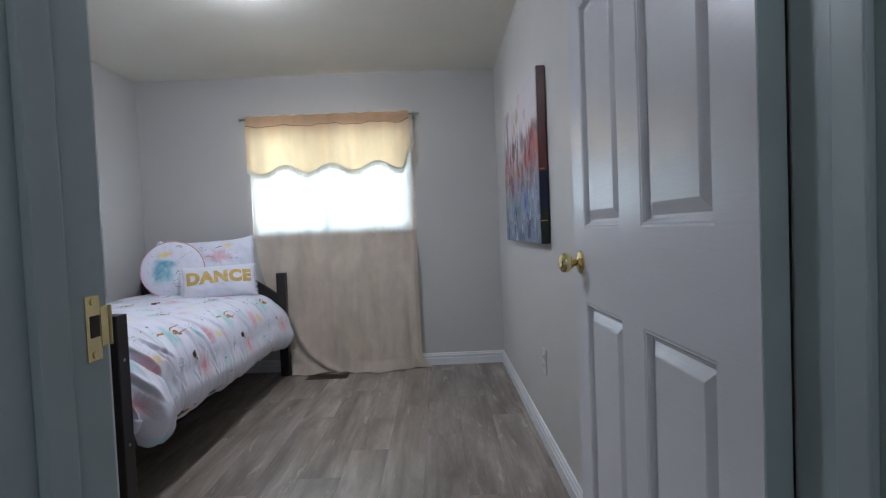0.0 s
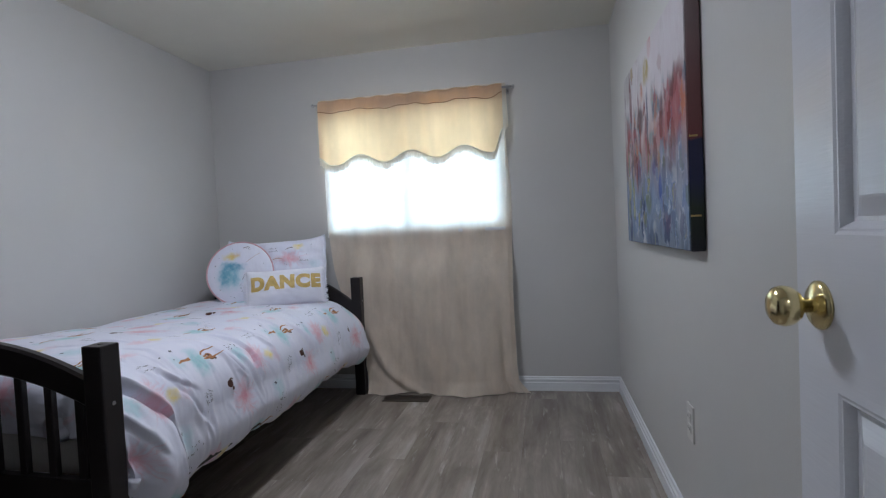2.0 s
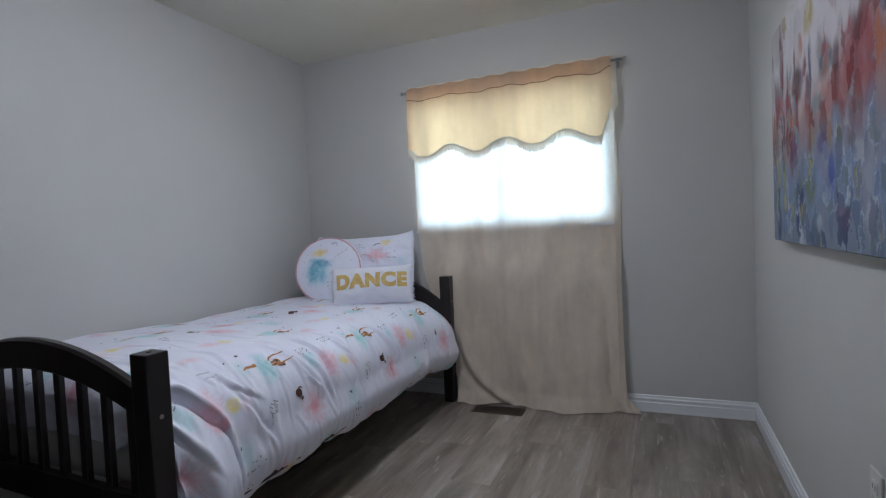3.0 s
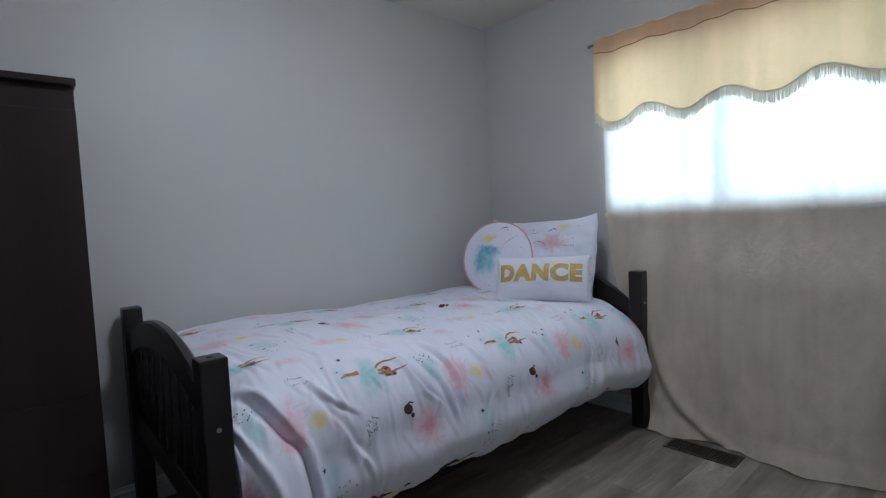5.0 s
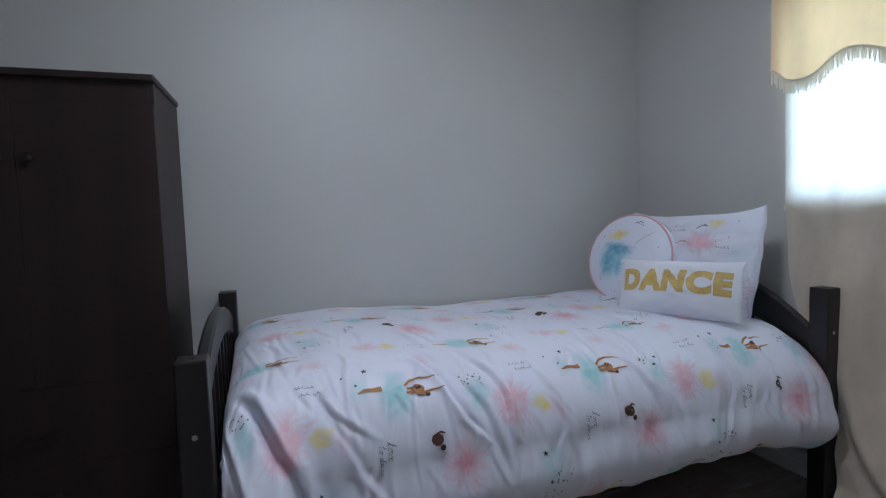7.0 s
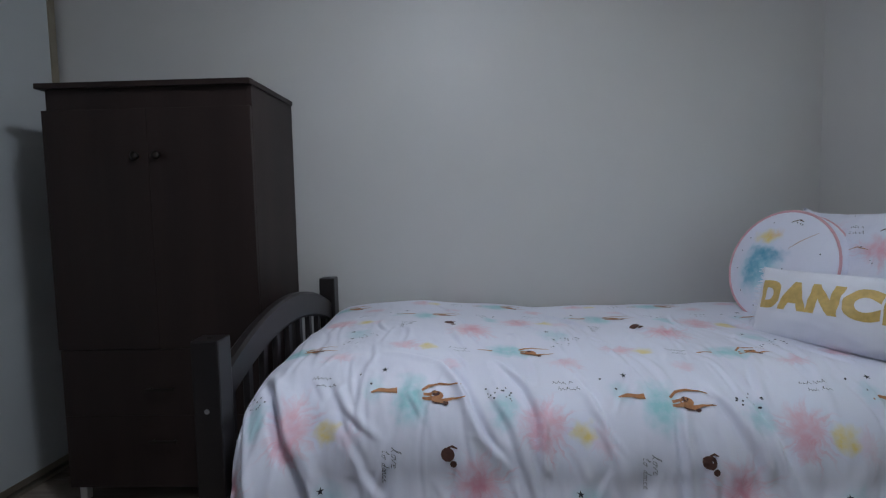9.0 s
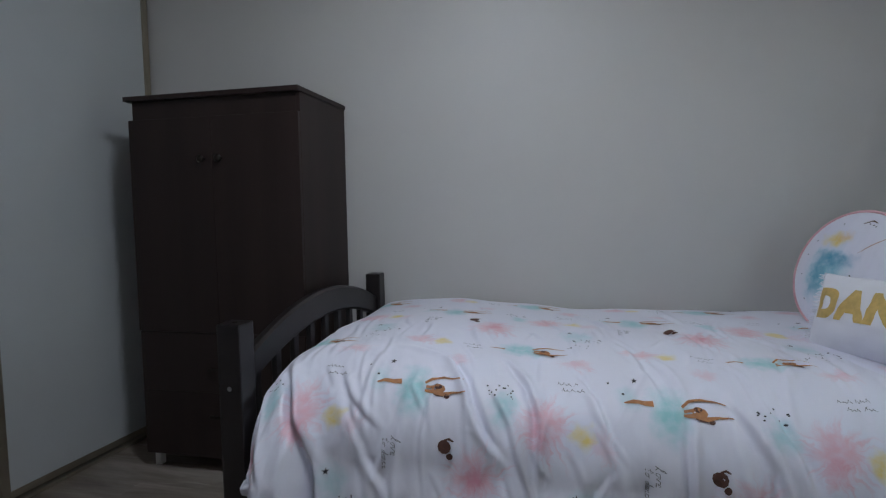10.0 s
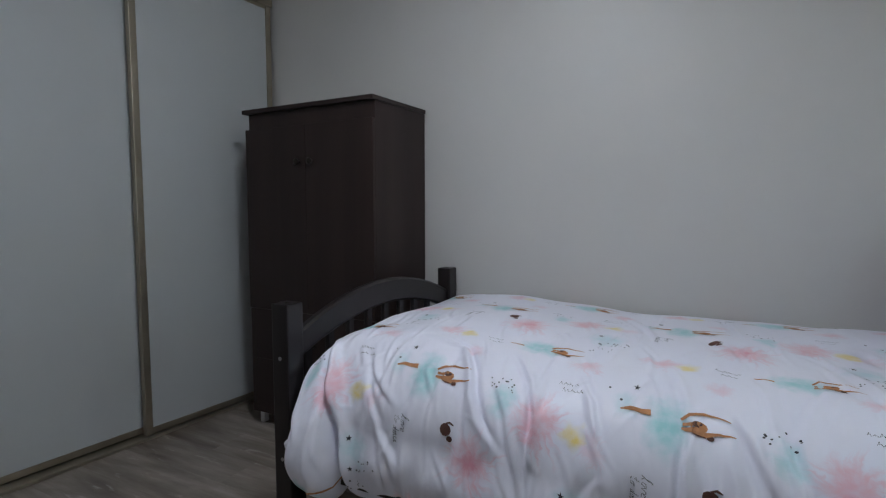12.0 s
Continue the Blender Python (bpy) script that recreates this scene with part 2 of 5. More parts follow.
SHAM = blot_cloth("white_pillow_cotton_with_pink_wash", [
    (0.12, 0.07, 0.12, 0.06, PINK, 0.8), (0.13, 0.06, 0.06, 0.03, DEEP, 0.45), (0.17, 0.15, 0.035, 0.025, YELLOW, 0.9),
    (0.285, -0.12, 0.06, 0.08, DEEP, 0.6), (-0.10, 0.10, 0.1, 0.07, PINK, 0.5), (-0.2, -0.05, 0.07, 0.07, TEAL, 0.5), (0.27, 0.02, 0.04, 0.05, TEAL, 0.3)])
ROUNDPRINT = blot_cloth("white_round_cushion_print", [
    (-0.055, -0.02, 0.085, 0.10, TEAL, 0.9), (-0.035, 0.035, 0.075, 0.03, (0.10, 0.36, 0.54), 1.0), (-0.085, -0.02, 0.04, 0.085, (0.14, 0.42, 0.58), 1.0), (-0.03, -0.03, 0.03, 0.06, (0.16, 0.46, 0.62), 0.8), (-0.05, 0.105, 0.055, 0.028, YELLOW, 1.0),
    (-0.02, 0.115, 0.03, 0.02, (0.75, 0.45, 0.2), 0.5), (0.08, -0.11, 0.05, 0.04, PINK, 0.4)])
TAN = plain("tan_print", (0.46, 0.21, 0.09), 0.7, 0.2, 60.0)
BROWN = plain("brown_print", (0.09, 0.035, 0.025), 0.7, 0.3, 80.0)
INK = plain("black_print", (0.03, 0.03, 0.04), 0.7, 0.2, 80.0)

# ---- mesh helpers ----


def mesh_of(name, bm, mat, smooth=False):
    me = bpy.data.meshes.new(name)
    bmesh.ops.recalc_face_normals(bm, faces=bm.faces)
    bm.to_mesh(me)
    bm.free()
    me.materials.append(mat)
    if smooth:
        me.polygons.foreach_set("use_smooth", [True] * len(me.polygons))
    return me


def thing(name, at, label, category, group=""):
    e = new(name)
    e.empty_display_size = 0.1
    e.matrix_world = Matrix.Translation(at)
    return tagged(e, label, category, group)


def root_of(ob):
    return ob if ob.parent is None else root_of(ob.parent)


def part(name, bm, mat, parent, label="", smooth=False):
    """One mesh, given in the world's metres, as a part of a thing or of a part."""
    ob = new(name, mesh_of(name, bm, mat, smooth))
    base = root_of(parent).matrix_world.translation
    ob.parent = parent
    if parent.parent is None:
        ob.matrix_parent_inverse = Matrix.Translation(base).inverted()
    if label:
        ob["label"] = label
    return ob


def single(name, bm, mat, label="", category="", kind="", group="", smooth=False):
    return tagged(new(name, mesh_of(name, bm, mat, smooth)), label, category, group, kind)


def block(x0, x1, y0, y1, z0, z1, bevel=0.0, bm=None, seg=2):
    own = bmesh.new()
    bmesh.ops.create_cube(own, size=1.0)
    for v in own.verts:
        v.co = Vector((x0 + (v.co.x + 0.5) * (x1 - x0), y0 + (v.co.y + 0.5) * (y1 - y0), z0 + (v.co.z + 0.5) * (z1 - z0)))
    if bevel:
        bmesh.ops.bevel(own, geom=own.edges[:], offset=bevel, segments=seg, affect="EDGES", profile=0.6)
    return own if bm is None else join(bm, own)


def join(bm, other):
    tmp = bpy.data.meshes.new("tmp")
    other.to_mesh(tmp)
    other.free()
    bm.from_mesh(tmp)
    bpy.data.meshes.remove(tmp)
    return bm


def tube(a, b, r, seg=16, bm=None, r2=None):
    own = bmesh.new()
    a, b = Vector(a), Vector(b)
    turn = (b - a).to_track_quat("Z", "Y").to_matrix().to_4x4()
    bmesh.ops.create_cone(own, cap_ends=True, segments=seg, radius1=r, radius2=r if r2 is None else r2, depth=(b - a).length,
                          matrix=Matrix.Translation((a + b) / 2) @ turn)
    return own if bm is None else join(bm, own)


def lathe(profile, matrix, seg=24):
    """Turns (radius, height) pairs round the local z."""
    bm = bmesh.new()
    rings = []
    for r, h in profile:
        rings.append([bm.verts.new(matrix @ Vector((r * math.cos(2 * math.pi * k / seg), r * math.sin(2 * math.pi * k / seg), h))) for k in range(seg)])
    for a, b in zip(rings, rings[1:]):
        for k in range(seg):
            bm.faces.new((a[k], a[(k + 1) % seg], b[(k + 1) % seg], b[k]))
    bm.faces.new(rings[0][::-1])
    bm.faces.new(rings[-1])
    bmesh.ops.remove_doubles(bm, verts=bm.verts, dist=1e-5)
    return bm


def sheet(f, nu, nv, uv=None):
    """A grid over [0, 1] x [0, 1]; f gives the place, uv the cloth's own metres."""
    bm = bmesh.new()
    vs = [[bm.verts.new(f(i / nu, j / nv)) for j in range(nv + 1)] for i in range(nu + 1)]
    layer = bm.loops.layers.uv.new("UVMap") if uv else None
    for i in range(nu):
        for j in range(nv):
            face = bm.faces.new((vs[i][j], vs[i + 1][j], vs[i + 1][j + 1], vs[i][j + 1]))
            if uv:
                for loop, (a, b) in zip(face.loops, ((i, j), (i + 1, j), (i + 1, j + 1), (i, j + 1))):
                    loop[layer].uv = uv(a / nu, b / nv)
    return bm


def smoothstep(a, b, x):
    t = min(1, max(0, (x - a) / (b - a)))
    return t * t * (3 - 2 * t)


# ---- the shell: room, doorway, hall, closet ----
W, E, N, S, TOP = -2.24, 0.50, 4.40, 1.02, 2.275
DL, DR, DTOP = -0.38, 0.448, 2.03
WOUT, EOUT, NOUT, SOUT = W - 0.12, E + 0.12, N + 0.17, 0.86
HALL = (-0.62, 1.1, -1.0)
CL, CR = W, -0.62



def slab(z0, z1):
    bm = block(WOUT, EOUT, SOUT, NOUT, z0, z1)
    block(WOUT, CR, 0.18, SOUT, z0, z1, 0, bm)
    return block(CR, HALL[1] + 0.12, HALL[2] - 0.12, SOUT, z0, z1, 0, bm)


floor = single("floor", slab(-0.10, -0.006), SUBFLOOR,
               "grey weathered wood-look vinyl plank floor", "floor", "structure")
single("ceiling", slab(TOP, TOP + 0.12), CEILING, "cream painted ceiling", "ceiling", "structure")
bm = block(WOUT, WIN[0], N, NOUT, -0.05, TOP)
block(WIN[1], EOUT, N, NOUT, -0.05, TOP, bm=bm)
block(WIN[0], WIN[1], N, NOUT, -0.05, WIN[2], bm=bm)
block(WIN[0], WIN[1], N, NOUT, WIN[3], TOP, bm=bm)
single("wall_north", bm, WALL, "light grey painted wall with the window", "wall", "structure")
single("wall_west", block(WOUT, W, 0.18, N, -0.05, TOP), WALL, "light grey painted wall beside the bed", "wall", "structure")
single("wall_east", block(E, EOUT, S, N, -0.05, TOP), WALL, "light grey painted wall with a canvas picture", "wall", "structure")
bm = block(CR, DL - 0.02, SOUT, S, -0.05, TOP)
block(DR + 0.02, EOUT, SOUT, S, -0.05, TOP, bm=bm)
block(EOUT, HALL[1] + 0.12, SOUT, SOUT + 0.12, -0.05, TOP, bm=bm)
block(DL - 0.02, DR + 0.02, SOUT, S, DTOP + 0.02, TOP, bm=bm)
single("wall_south", bm, WALL, "light grey painted wall with doorway", "wall", "structure")
bm = block(W, CR, 0.18, 0.30, -0.05, TOP)
block(CR, CR + 0.1, HALL[2], SOUT, -0.05, TOP, bm=bm)
single("closet_wall", bm, WALL, "plain closet back and side wall", "wall", "structure")
bm = block(HALL[1], HALL[1] + 0.12, HALL[2] - 0.12, SOUT, -0.05, TOP)
block(CR, HALL[1], HALL[2] - 0.12, HALL[2], -0.05, TOP, bm=bm)
single("hall_wall", bm, WALL, "plain grey hall wall", "wall", "structure")


def baseboard(name, run):
    """A moulded white skirting along run = (x0, y0, x1, y1), its back on the left of the way."""
    x0, y0, x1, y1 = run
    a, b = Vector((x0, y0, 0)), Vector((x1, y1, 0))
    d = (b - a).normalized()
    n = Vector((d.y, -d.x, 0))
    prof = [(0, 0), (0.014, 0), (0.014, 0.052), (0.010, 0.056), (0.010, 0.064), (0.013, 0.067), (0.013, 0.074), (0.008, 0.080), (0.006, 0.090), (0.0, 0.093)]
    bm = bmesh.new()
    ends = [[bm.verts.new(p + n * o + Vector((0, 0, h))) for o, h in prof] for p in (a, b)]
    for k in range(len(prof)):
        j = (k + 1) % len(prof)
        bm.faces.new((ends[0][k], ends[1][k], ends[1][j], ends[0][j]))
    bm.faces.new(ends[0])
    bm.faces.new(ends[1][::-1])
    single(name, bm, TRIM, "white moulded baseboard", "baseboard", "structure")


baseboard("baseboard_north", (W, N, E, N))
baseboard("baseboard_east", (E, N - 0.014, E, S + 0.075))
baseboard("baseboard_west", (W, S, W, N - 0.014))

# door lining, stops and casings
lining = thing("door_frame", (0.03, 0.94, 0), "grey painted door frame with stops and casings", "door frame")
lining["kind"] = "structure"
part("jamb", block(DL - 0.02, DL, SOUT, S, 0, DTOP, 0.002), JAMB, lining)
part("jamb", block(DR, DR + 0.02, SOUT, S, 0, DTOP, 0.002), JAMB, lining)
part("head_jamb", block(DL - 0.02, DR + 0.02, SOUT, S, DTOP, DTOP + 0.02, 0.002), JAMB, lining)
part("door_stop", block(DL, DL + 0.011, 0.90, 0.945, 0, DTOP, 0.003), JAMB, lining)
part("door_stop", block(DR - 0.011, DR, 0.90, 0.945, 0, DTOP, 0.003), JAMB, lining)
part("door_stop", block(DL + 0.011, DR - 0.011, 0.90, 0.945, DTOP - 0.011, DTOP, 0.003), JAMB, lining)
for side, (y0, y1) in enumerate(((S, S + 0.014), (SOUT - 0.014, SOUT))):
    part("casing", block(DL - 0.072, DL - 0.006, y0, y1, 0, DTOP + 0.07, 0.004), TRIM, lining)
    part("casing", block(DR + 0.006, DR + 0.066, y0, y1, 0, DTOP + 0.07, 0.004), TRIM, lining)
    part("casing", block(DL - 0.006, DR + 0.006, y0, y1, DTOP + 0.006, DTOP + 0.07, 0.004), TRIM, lining)
bm = block(DL, DL + 0.002, 0.981, 1.006, 0.908, 0.983, 0.0008)
block(DL, DL + 0.003, 1.005, 1.021, 0.922, 0.969, 0.0012, bm)
tube((DL + 0.002, 1.021, 0.922), (DL + 0.002, 1.021, 0.969), 0.003, 10, bm)
plate = part("strike_plate", bm, BRASS, lining, "brass strike plate with a curved lip")
for z in (0.915, 0.976):
    part("screw", tube((DL + 0.002, 0.993, z), (DL + 0.0032, 0.993, z), 0.0042, 12), BRASS, plate)
part("latch_hole", block(DL + 0.002, DL + 0.0026, 0.987, 1.003, 0.935, 0.960), DARK, plate, "dark latch hole")


def panel_door(x_face, y0, y1, z0, z1, thick):
    """A moulded six-panel door in the plane x = x_face; it reaches thick behind it."""
    bm = bmesh.new()
    cols = [(y0 + 0.101, y0 + 0.361), (y0 + 0.471, y0 + 0.731)]
    rows = [(z0 + 0.20, z0 + 0.825), (z0 + 1.02, z0 + 1.60), (z0 + 1.70, z1 - 0.11)]
    ys = sorted({y0, y1, *[c for p in cols for c in p]})
    zs = sorted({z0, z1, *[c for p in rows for c in p]})
    for face, sign in ((x_face, 1), (x_face + thick, -1)):
        for a, b in zip(ys, ys[1:]):
            for c, d in zip(zs, zs[1:]):
                ring = [(a, c), (b, c), (b, d), (a, d)]
                if (a, b) not in cols or (c, d) not in rows:
                    bm.faces.new([bm.verts.new((face, y, z)) for y, z in ring])
                    continue
                steps = [(0, 0), (0.004, 0.002), (0.007, 0.002), (0.011, 0.007), (0.015, 0.013), (0.021, 0.014), (0.042, 0.004), (0.045, 0.003)]
                loops = []
                for inset, deep in steps:
                    loops.append([bm.verts.new((face + sign * deep, y, z)) for y, z in ((a + inset, c + inset), (b - inset, c + inset), (b - inset, d - inset), (a + inset, d - inset))])
                for p, q in zip(loops, loops[1:]):
                    for k in range(4):
                        bm.faces.new((p[k], p[(k + 1) % 4], q[(k + 1) % 4], q[k]))
                bm.faces.new(loops[-1])
    for (ya, za), (yb, zb) in (((y0, z0), (y1, z0)), ((y1, z0), (y1, z1)), ((y1, z1), (y0, z1)), ((y0, z1), (y0, z0))):
        bm.faces.new([bm.verts.new(p) for p in ((x_face, ya, za), (x_face, yb, zb), (x_face + thick, yb, zb), (x_face + thick, ya, za))])
    bmesh.ops.remove_doubles(bm, verts=bm.verts, dist=1e-4)
    return bm


def swing_door():
    base = (0.448, 1.03, 0)
    d = thing("door", base, "white moulded six-panel door standing open beside the wall", "door")
    slab = panel_door(-0.035, 0.0, 0.826, 0.012, 2.02, 0.035)
    turn = Matrix.Translation(base) @ Matrix.Rotation(radians(0.5), 4, "Z")
    bmesh.ops.transform(slab, matrix=turn, verts=slab.verts)
    slab_ob = part("slab", slab, DOORPAINT, d)
    for sign, x in ((-1, -0.035), (1, 0.0)):
        m = turn @ Matrix.Translation((x, 0.767, 0.94)) @ Matrix.Rotation(radians(90 * sign), 4, "Y")
        k = part("knob", lathe([(0.009, 0.006), (0.010, 0.022), (0.019, 0.027), (0.0255, 0.036), (0.027, 0.045), (0.024, 0.054), (0.017, 0.059), (0.006, 0.061)], m), BRASS, d,
                 "polished brass door knob", True)
        part("rose", lathe([(0.032, 0.0), (0.032, 0.003), (0.027, 0.007), (0.014, 0.010), (0.010, 0.012)], m), BRASS, k, "round brass rose", True)
    for z in (0.22, 1.02, 1.82):
        m = turn @ Matrix.Translation((0.016, 0.002, z))
        part("hinge", lathe([(0.006, -0.045), (0.006, 0.045), (0.004, 0.049)], m, 12), BRASS, d, "brass hinge knuckle", True)
    bolt = block(-0.025, -0.010, 0.826, 0.8275, 0.90, 0.98, 0.0005)
    bmesh.ops.transform(bolt, matrix=turn, verts=bolt.verts)
    part("latch_plate", bolt, BRASS, d, "brass latch plate")
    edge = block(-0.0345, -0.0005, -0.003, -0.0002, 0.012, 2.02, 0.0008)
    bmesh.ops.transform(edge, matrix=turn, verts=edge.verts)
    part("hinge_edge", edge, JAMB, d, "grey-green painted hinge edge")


swing_door()

# window behind the curtain
win = thing("window_1", (-0.81, N + 0.1, WIN[2]), "white vinyl sliding window, bright with daylight", "window")
win["kind"] = "structure"
x0, x1, z0, z1 = WIN
ya, yb = N + 0.07, N + 0.13
bm = block(x0, x0 + 0.045, ya, yb, z0, z1, 0.003)
block(x1 - 0.045, x1, ya, yb, z0, z1, 0.003, bm)
block(x0 + 0.045, x1 - 0.045, ya, yb, z0, z0 + 0.045, 0.003, bm)
block(x0 + 0.045, x1 - 0.045, ya, yb, z1 - 0.045, z1, 0.003, bm)
part("window_frame", bm, VINYL, win)
part("mullion", block(-0.83, -0.79, ya + 0.004, yb - 0.004, z0 + 0.045, z1 - 0.045, 0.003), VINYL, win)
part("window_sill", block(x0, x1, N - 0.012, ya, z0 - 0.018, z0 + 0.003, 0.003), VINYL, win)


def glass():
    m, nodes, links, bsdf = material("window_glass")
    bsdf.inputs["Transmission Weight"].default_value, bsdf.inputs["Roughness"].default_value = 1.0, 0.0
    bsdf.inputs["IOR"].default_value = 1.45
    return m


GLASS = glass()
for a, b in ((x0 + 0.045, -0.83), (-0.79, x1 - 0.045)):
    pane = part("pane", block(a, b, ya + 0.02, ya + 0.024, z0 + 0.045, z1 - 0.045), GLASS, win)
    pane.visible_shadow = False

# ---- closet with sliding doors ----
closet = thing("sliding_closet_doors", (-1.43, S - 0.05, 0), "two white sliding closet doors with champagne metal stiles", "closet door")


def slider(xa, xb, y, label):
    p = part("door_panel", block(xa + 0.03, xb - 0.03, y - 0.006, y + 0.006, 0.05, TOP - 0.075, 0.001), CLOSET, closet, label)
    part("stile", block(xa, xa + 0.032, y - 0.014, y + 0.014, 0.02, TOP - 0.045, 0.003), STILE, p, "champagne metal stile")
    part("stile", block(xb - 0.032, xb, y - 0.014, y + 0.014, 0.02, TOP - 0.045, 0.003), STILE, p, "champagne metal stile")
    part("rail", block(xa + 0.032, xb - 0.032, y - 0.009, y + 0.009, 0.022, 0.05, 0.002), STILE, p)
    part("rail", block(xa + 0.032, xb - 0.032, y - 0.009, y + 0.009, TOP - 0.075, TOP - 0.05, 0.002), STILE, p)


def part_skewed(ob):
    """The closet front stands slightly askew to the wall."""
    for o in (ob, *ob.children_recursive):
        for v in (o.data.vertices if o.data else ()):
            v.co.y += 0.06 * (CR - v.co.x)


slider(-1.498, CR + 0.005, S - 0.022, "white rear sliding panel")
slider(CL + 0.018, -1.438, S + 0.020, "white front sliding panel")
part("bottom_track", block(CL + 0.016, CR, S - 0.045, S + 0.042, 0.0, 0.014, 0.003), STILE, closet)
part("top_track", block(CL + 0.016, CR, S - 0.05, S + 0.046, TOP - 0.06, TOP, 0.003), STILE, closet)
part_skewed(closet)

# ---- bed ----
BX0, BX1, FY0, FY1, HY0, HY1 = -2.205, -1.135, 2.237, 2.302, 4.25, 4.315
POST = 0.065
bed = thing("bed", (-1.67, 3.27, 0), "dark espresso wooden single bed with arched slatted ends", "bed")


def arch(xa, xb, y0, y1, z_end, rise, deep, z_low=0):
    """A bowed rail between two posts."""
    bm = bmesh.new()
    n = 24
    rows = []
    for i in range(n + 1):
        t = i / n
        x = xa + (xb - xa) * t
        k = 1 - (2 * t - 1) ** 2
        zt, zb = z_end + rise * k, z_end - deep + (rise * 0.92) * k
        c = 0.008
        rows.append([bm.verts.new(p) for p in ((x, y0, zb + c), (x, y0, zt - c), (x, y0 + c, zt), (x, y1 - c, zt), (x, y1, zt - c), (x, y1, zb + c), (x, y1 - c, zb), (x, y0 + c, zb))])
    for a, b in zip(rows, rows[1:]):
        for k in range(8):
            bm.faces.new((a[k], a[(k + 1) % 8], b[(k + 1) % 8], b[k]))
    bm.faces.new(rows[0])
    bm.faces.new(rows[-1][::-1])
    return bm


def bed_end(y0, y1, top, deep, rise, drop=0.085):
    for xa in (BX0, BX1 - POST):
        post = part("post", block(xa, xa + POST, y0, y1, 0, top, 0.005), ESPRESSO, bed)
        part("screw_cap", tube((xa + POST, (y0 + y1) / 2, 0.622), (xa + POST + 0.0015, (y0 + y1) / 2, 0.622), 0.006, 14), NICKEL, post, "small steel screw head")
        part("screw_cap", tube((xa + POST, (y0 + y1) / 2, 0.31), (xa + POST + 0.0015, (y0 + y1) / 2, 0.31), 0.006, 14), NICKEL, post, "small steel screw head")
        part("peg_hole", tube((xa + POST / 2, (y0 + y1) / 2, top), (xa + POST / 2, (y0 + y1) / 2, top + 0.0012), 0.007, 14), DARK, post, "dark peg hole")
    xa, xb, m = BX0 + POST, BX1 - POST, (y0 + y1) / 2
    part("top_rail", arch(xa, xb, m - 0.017, m + 0.017, top - drop, rise, deep), ESPRESSO, bed, "", False)
    part("lower_rail", block(xa, xb, m - 0.014, m + 0.014, 0.31, 0.40, 0.004), ESPRESSO, bed)
    n = 9
    for i in range(n):
        x = xa + 0.0485 + (xb - xa - 0.097) * i / (n - 1)
        t = (x - xa) / (xb - xa)
        z = top - drop - deep + 0.92 * rise * (1 - (2 * t - 1) ** 2) + 0.012
        part("slat", block(x - 0.014, x + 0.014, m - 0.009, m + 0.009, 0.40, z, 0.002, None, 1), ESPRESSO, bed)


bed_end(FY0, FY1, 0.787, 0.085, 0.105, 0.096)
for o in bed.children_recursive:
    for v in o.data.vertices:
        v.co.y += 0.028 * (BX1 - v.co.x)
        v.co.z += 0.012 * (BX1 - v.co.x) * smoothstep(0.0, 0.7, v.co.z)
bed_end(HY0, HY1, 0.778, 0.12, 0.195, 0.158)
for xa in (BX0 + 0.015, BX1 - 0.045):
    part("side_rail", block(xa, xa + 0.03, FY1, HY0, 0.275, 0.40, 0.004), ESPRESSO, bed)
for i in range(9):
    y = FY1 + 0.12 + i * 0.215
    part("support_slat", block(BX0 + 0.045, BX1 - 0.045, y, y + 0.07, 0.342, 0.36, 0.002, None, 1), ESPRESSO, bed)

mattress = single("mattress", block(-2.16, -1.25, 2.345, 4.225, 0.36, 0.575, 0.045, None, 4), TICKING,
                  "grey fabric single mattress under the comforter", "mattress", smooth=True)

# ---- comforter ----
UY0, UY1 = 2.314, 4.245
FOOT_R = 0.105
LEN_U = UY1 - UY0 + FOOT_R * (math.pi / 2 - 1)


def along(u):
    """Place along the bed and drop at the foot, by the cloth's own metres."""
    if u < 0:
        return UY0 - 0.15 * u, FOOT_R - u
    t = min(math.pi / 2, u / FOOT_R)
    if u < FOOT_R * math.pi / 2:
        return UY0 + FOOT_R * (1 - math.cos(t)), FOOT_R * (1 - math.sin(t))
    return UY0 + u - FOOT_R * (math.pi / 2 - 1), 0.0


def ztop(y):
    z = 0.682 + 0.010 * math.sin((y - 2.2) * 3.0) + 0.012 * math.exp(-((y - 2.7) / 0.3) ** 2)
    q = (UY1 - y) / 0.16
    if q < 1:
        z -= 0.05 * (1 - q) ** 2
    return z


def hem(y):
    h = 0.238 + 0.010 * math.sin(y * 7.0) + 0.006 * math.sin(y * 19 + 1) + 0.004 * math.sin(y * 43)
    h += 0.022 * math.exp(-((y - 2.41) / 0.06) ** 2) + 0.06 * math.exp(-((y - 2.495) / 0.016) ** 2) + 0.10 * math.exp(-((y - 2.305) / 0.035) ** 2)
    return h


TOPLEN, ROUND = 0.85, 0.22
CLOTH_V = TOPLEN + ROUND * math.pi / 2 + 0.22


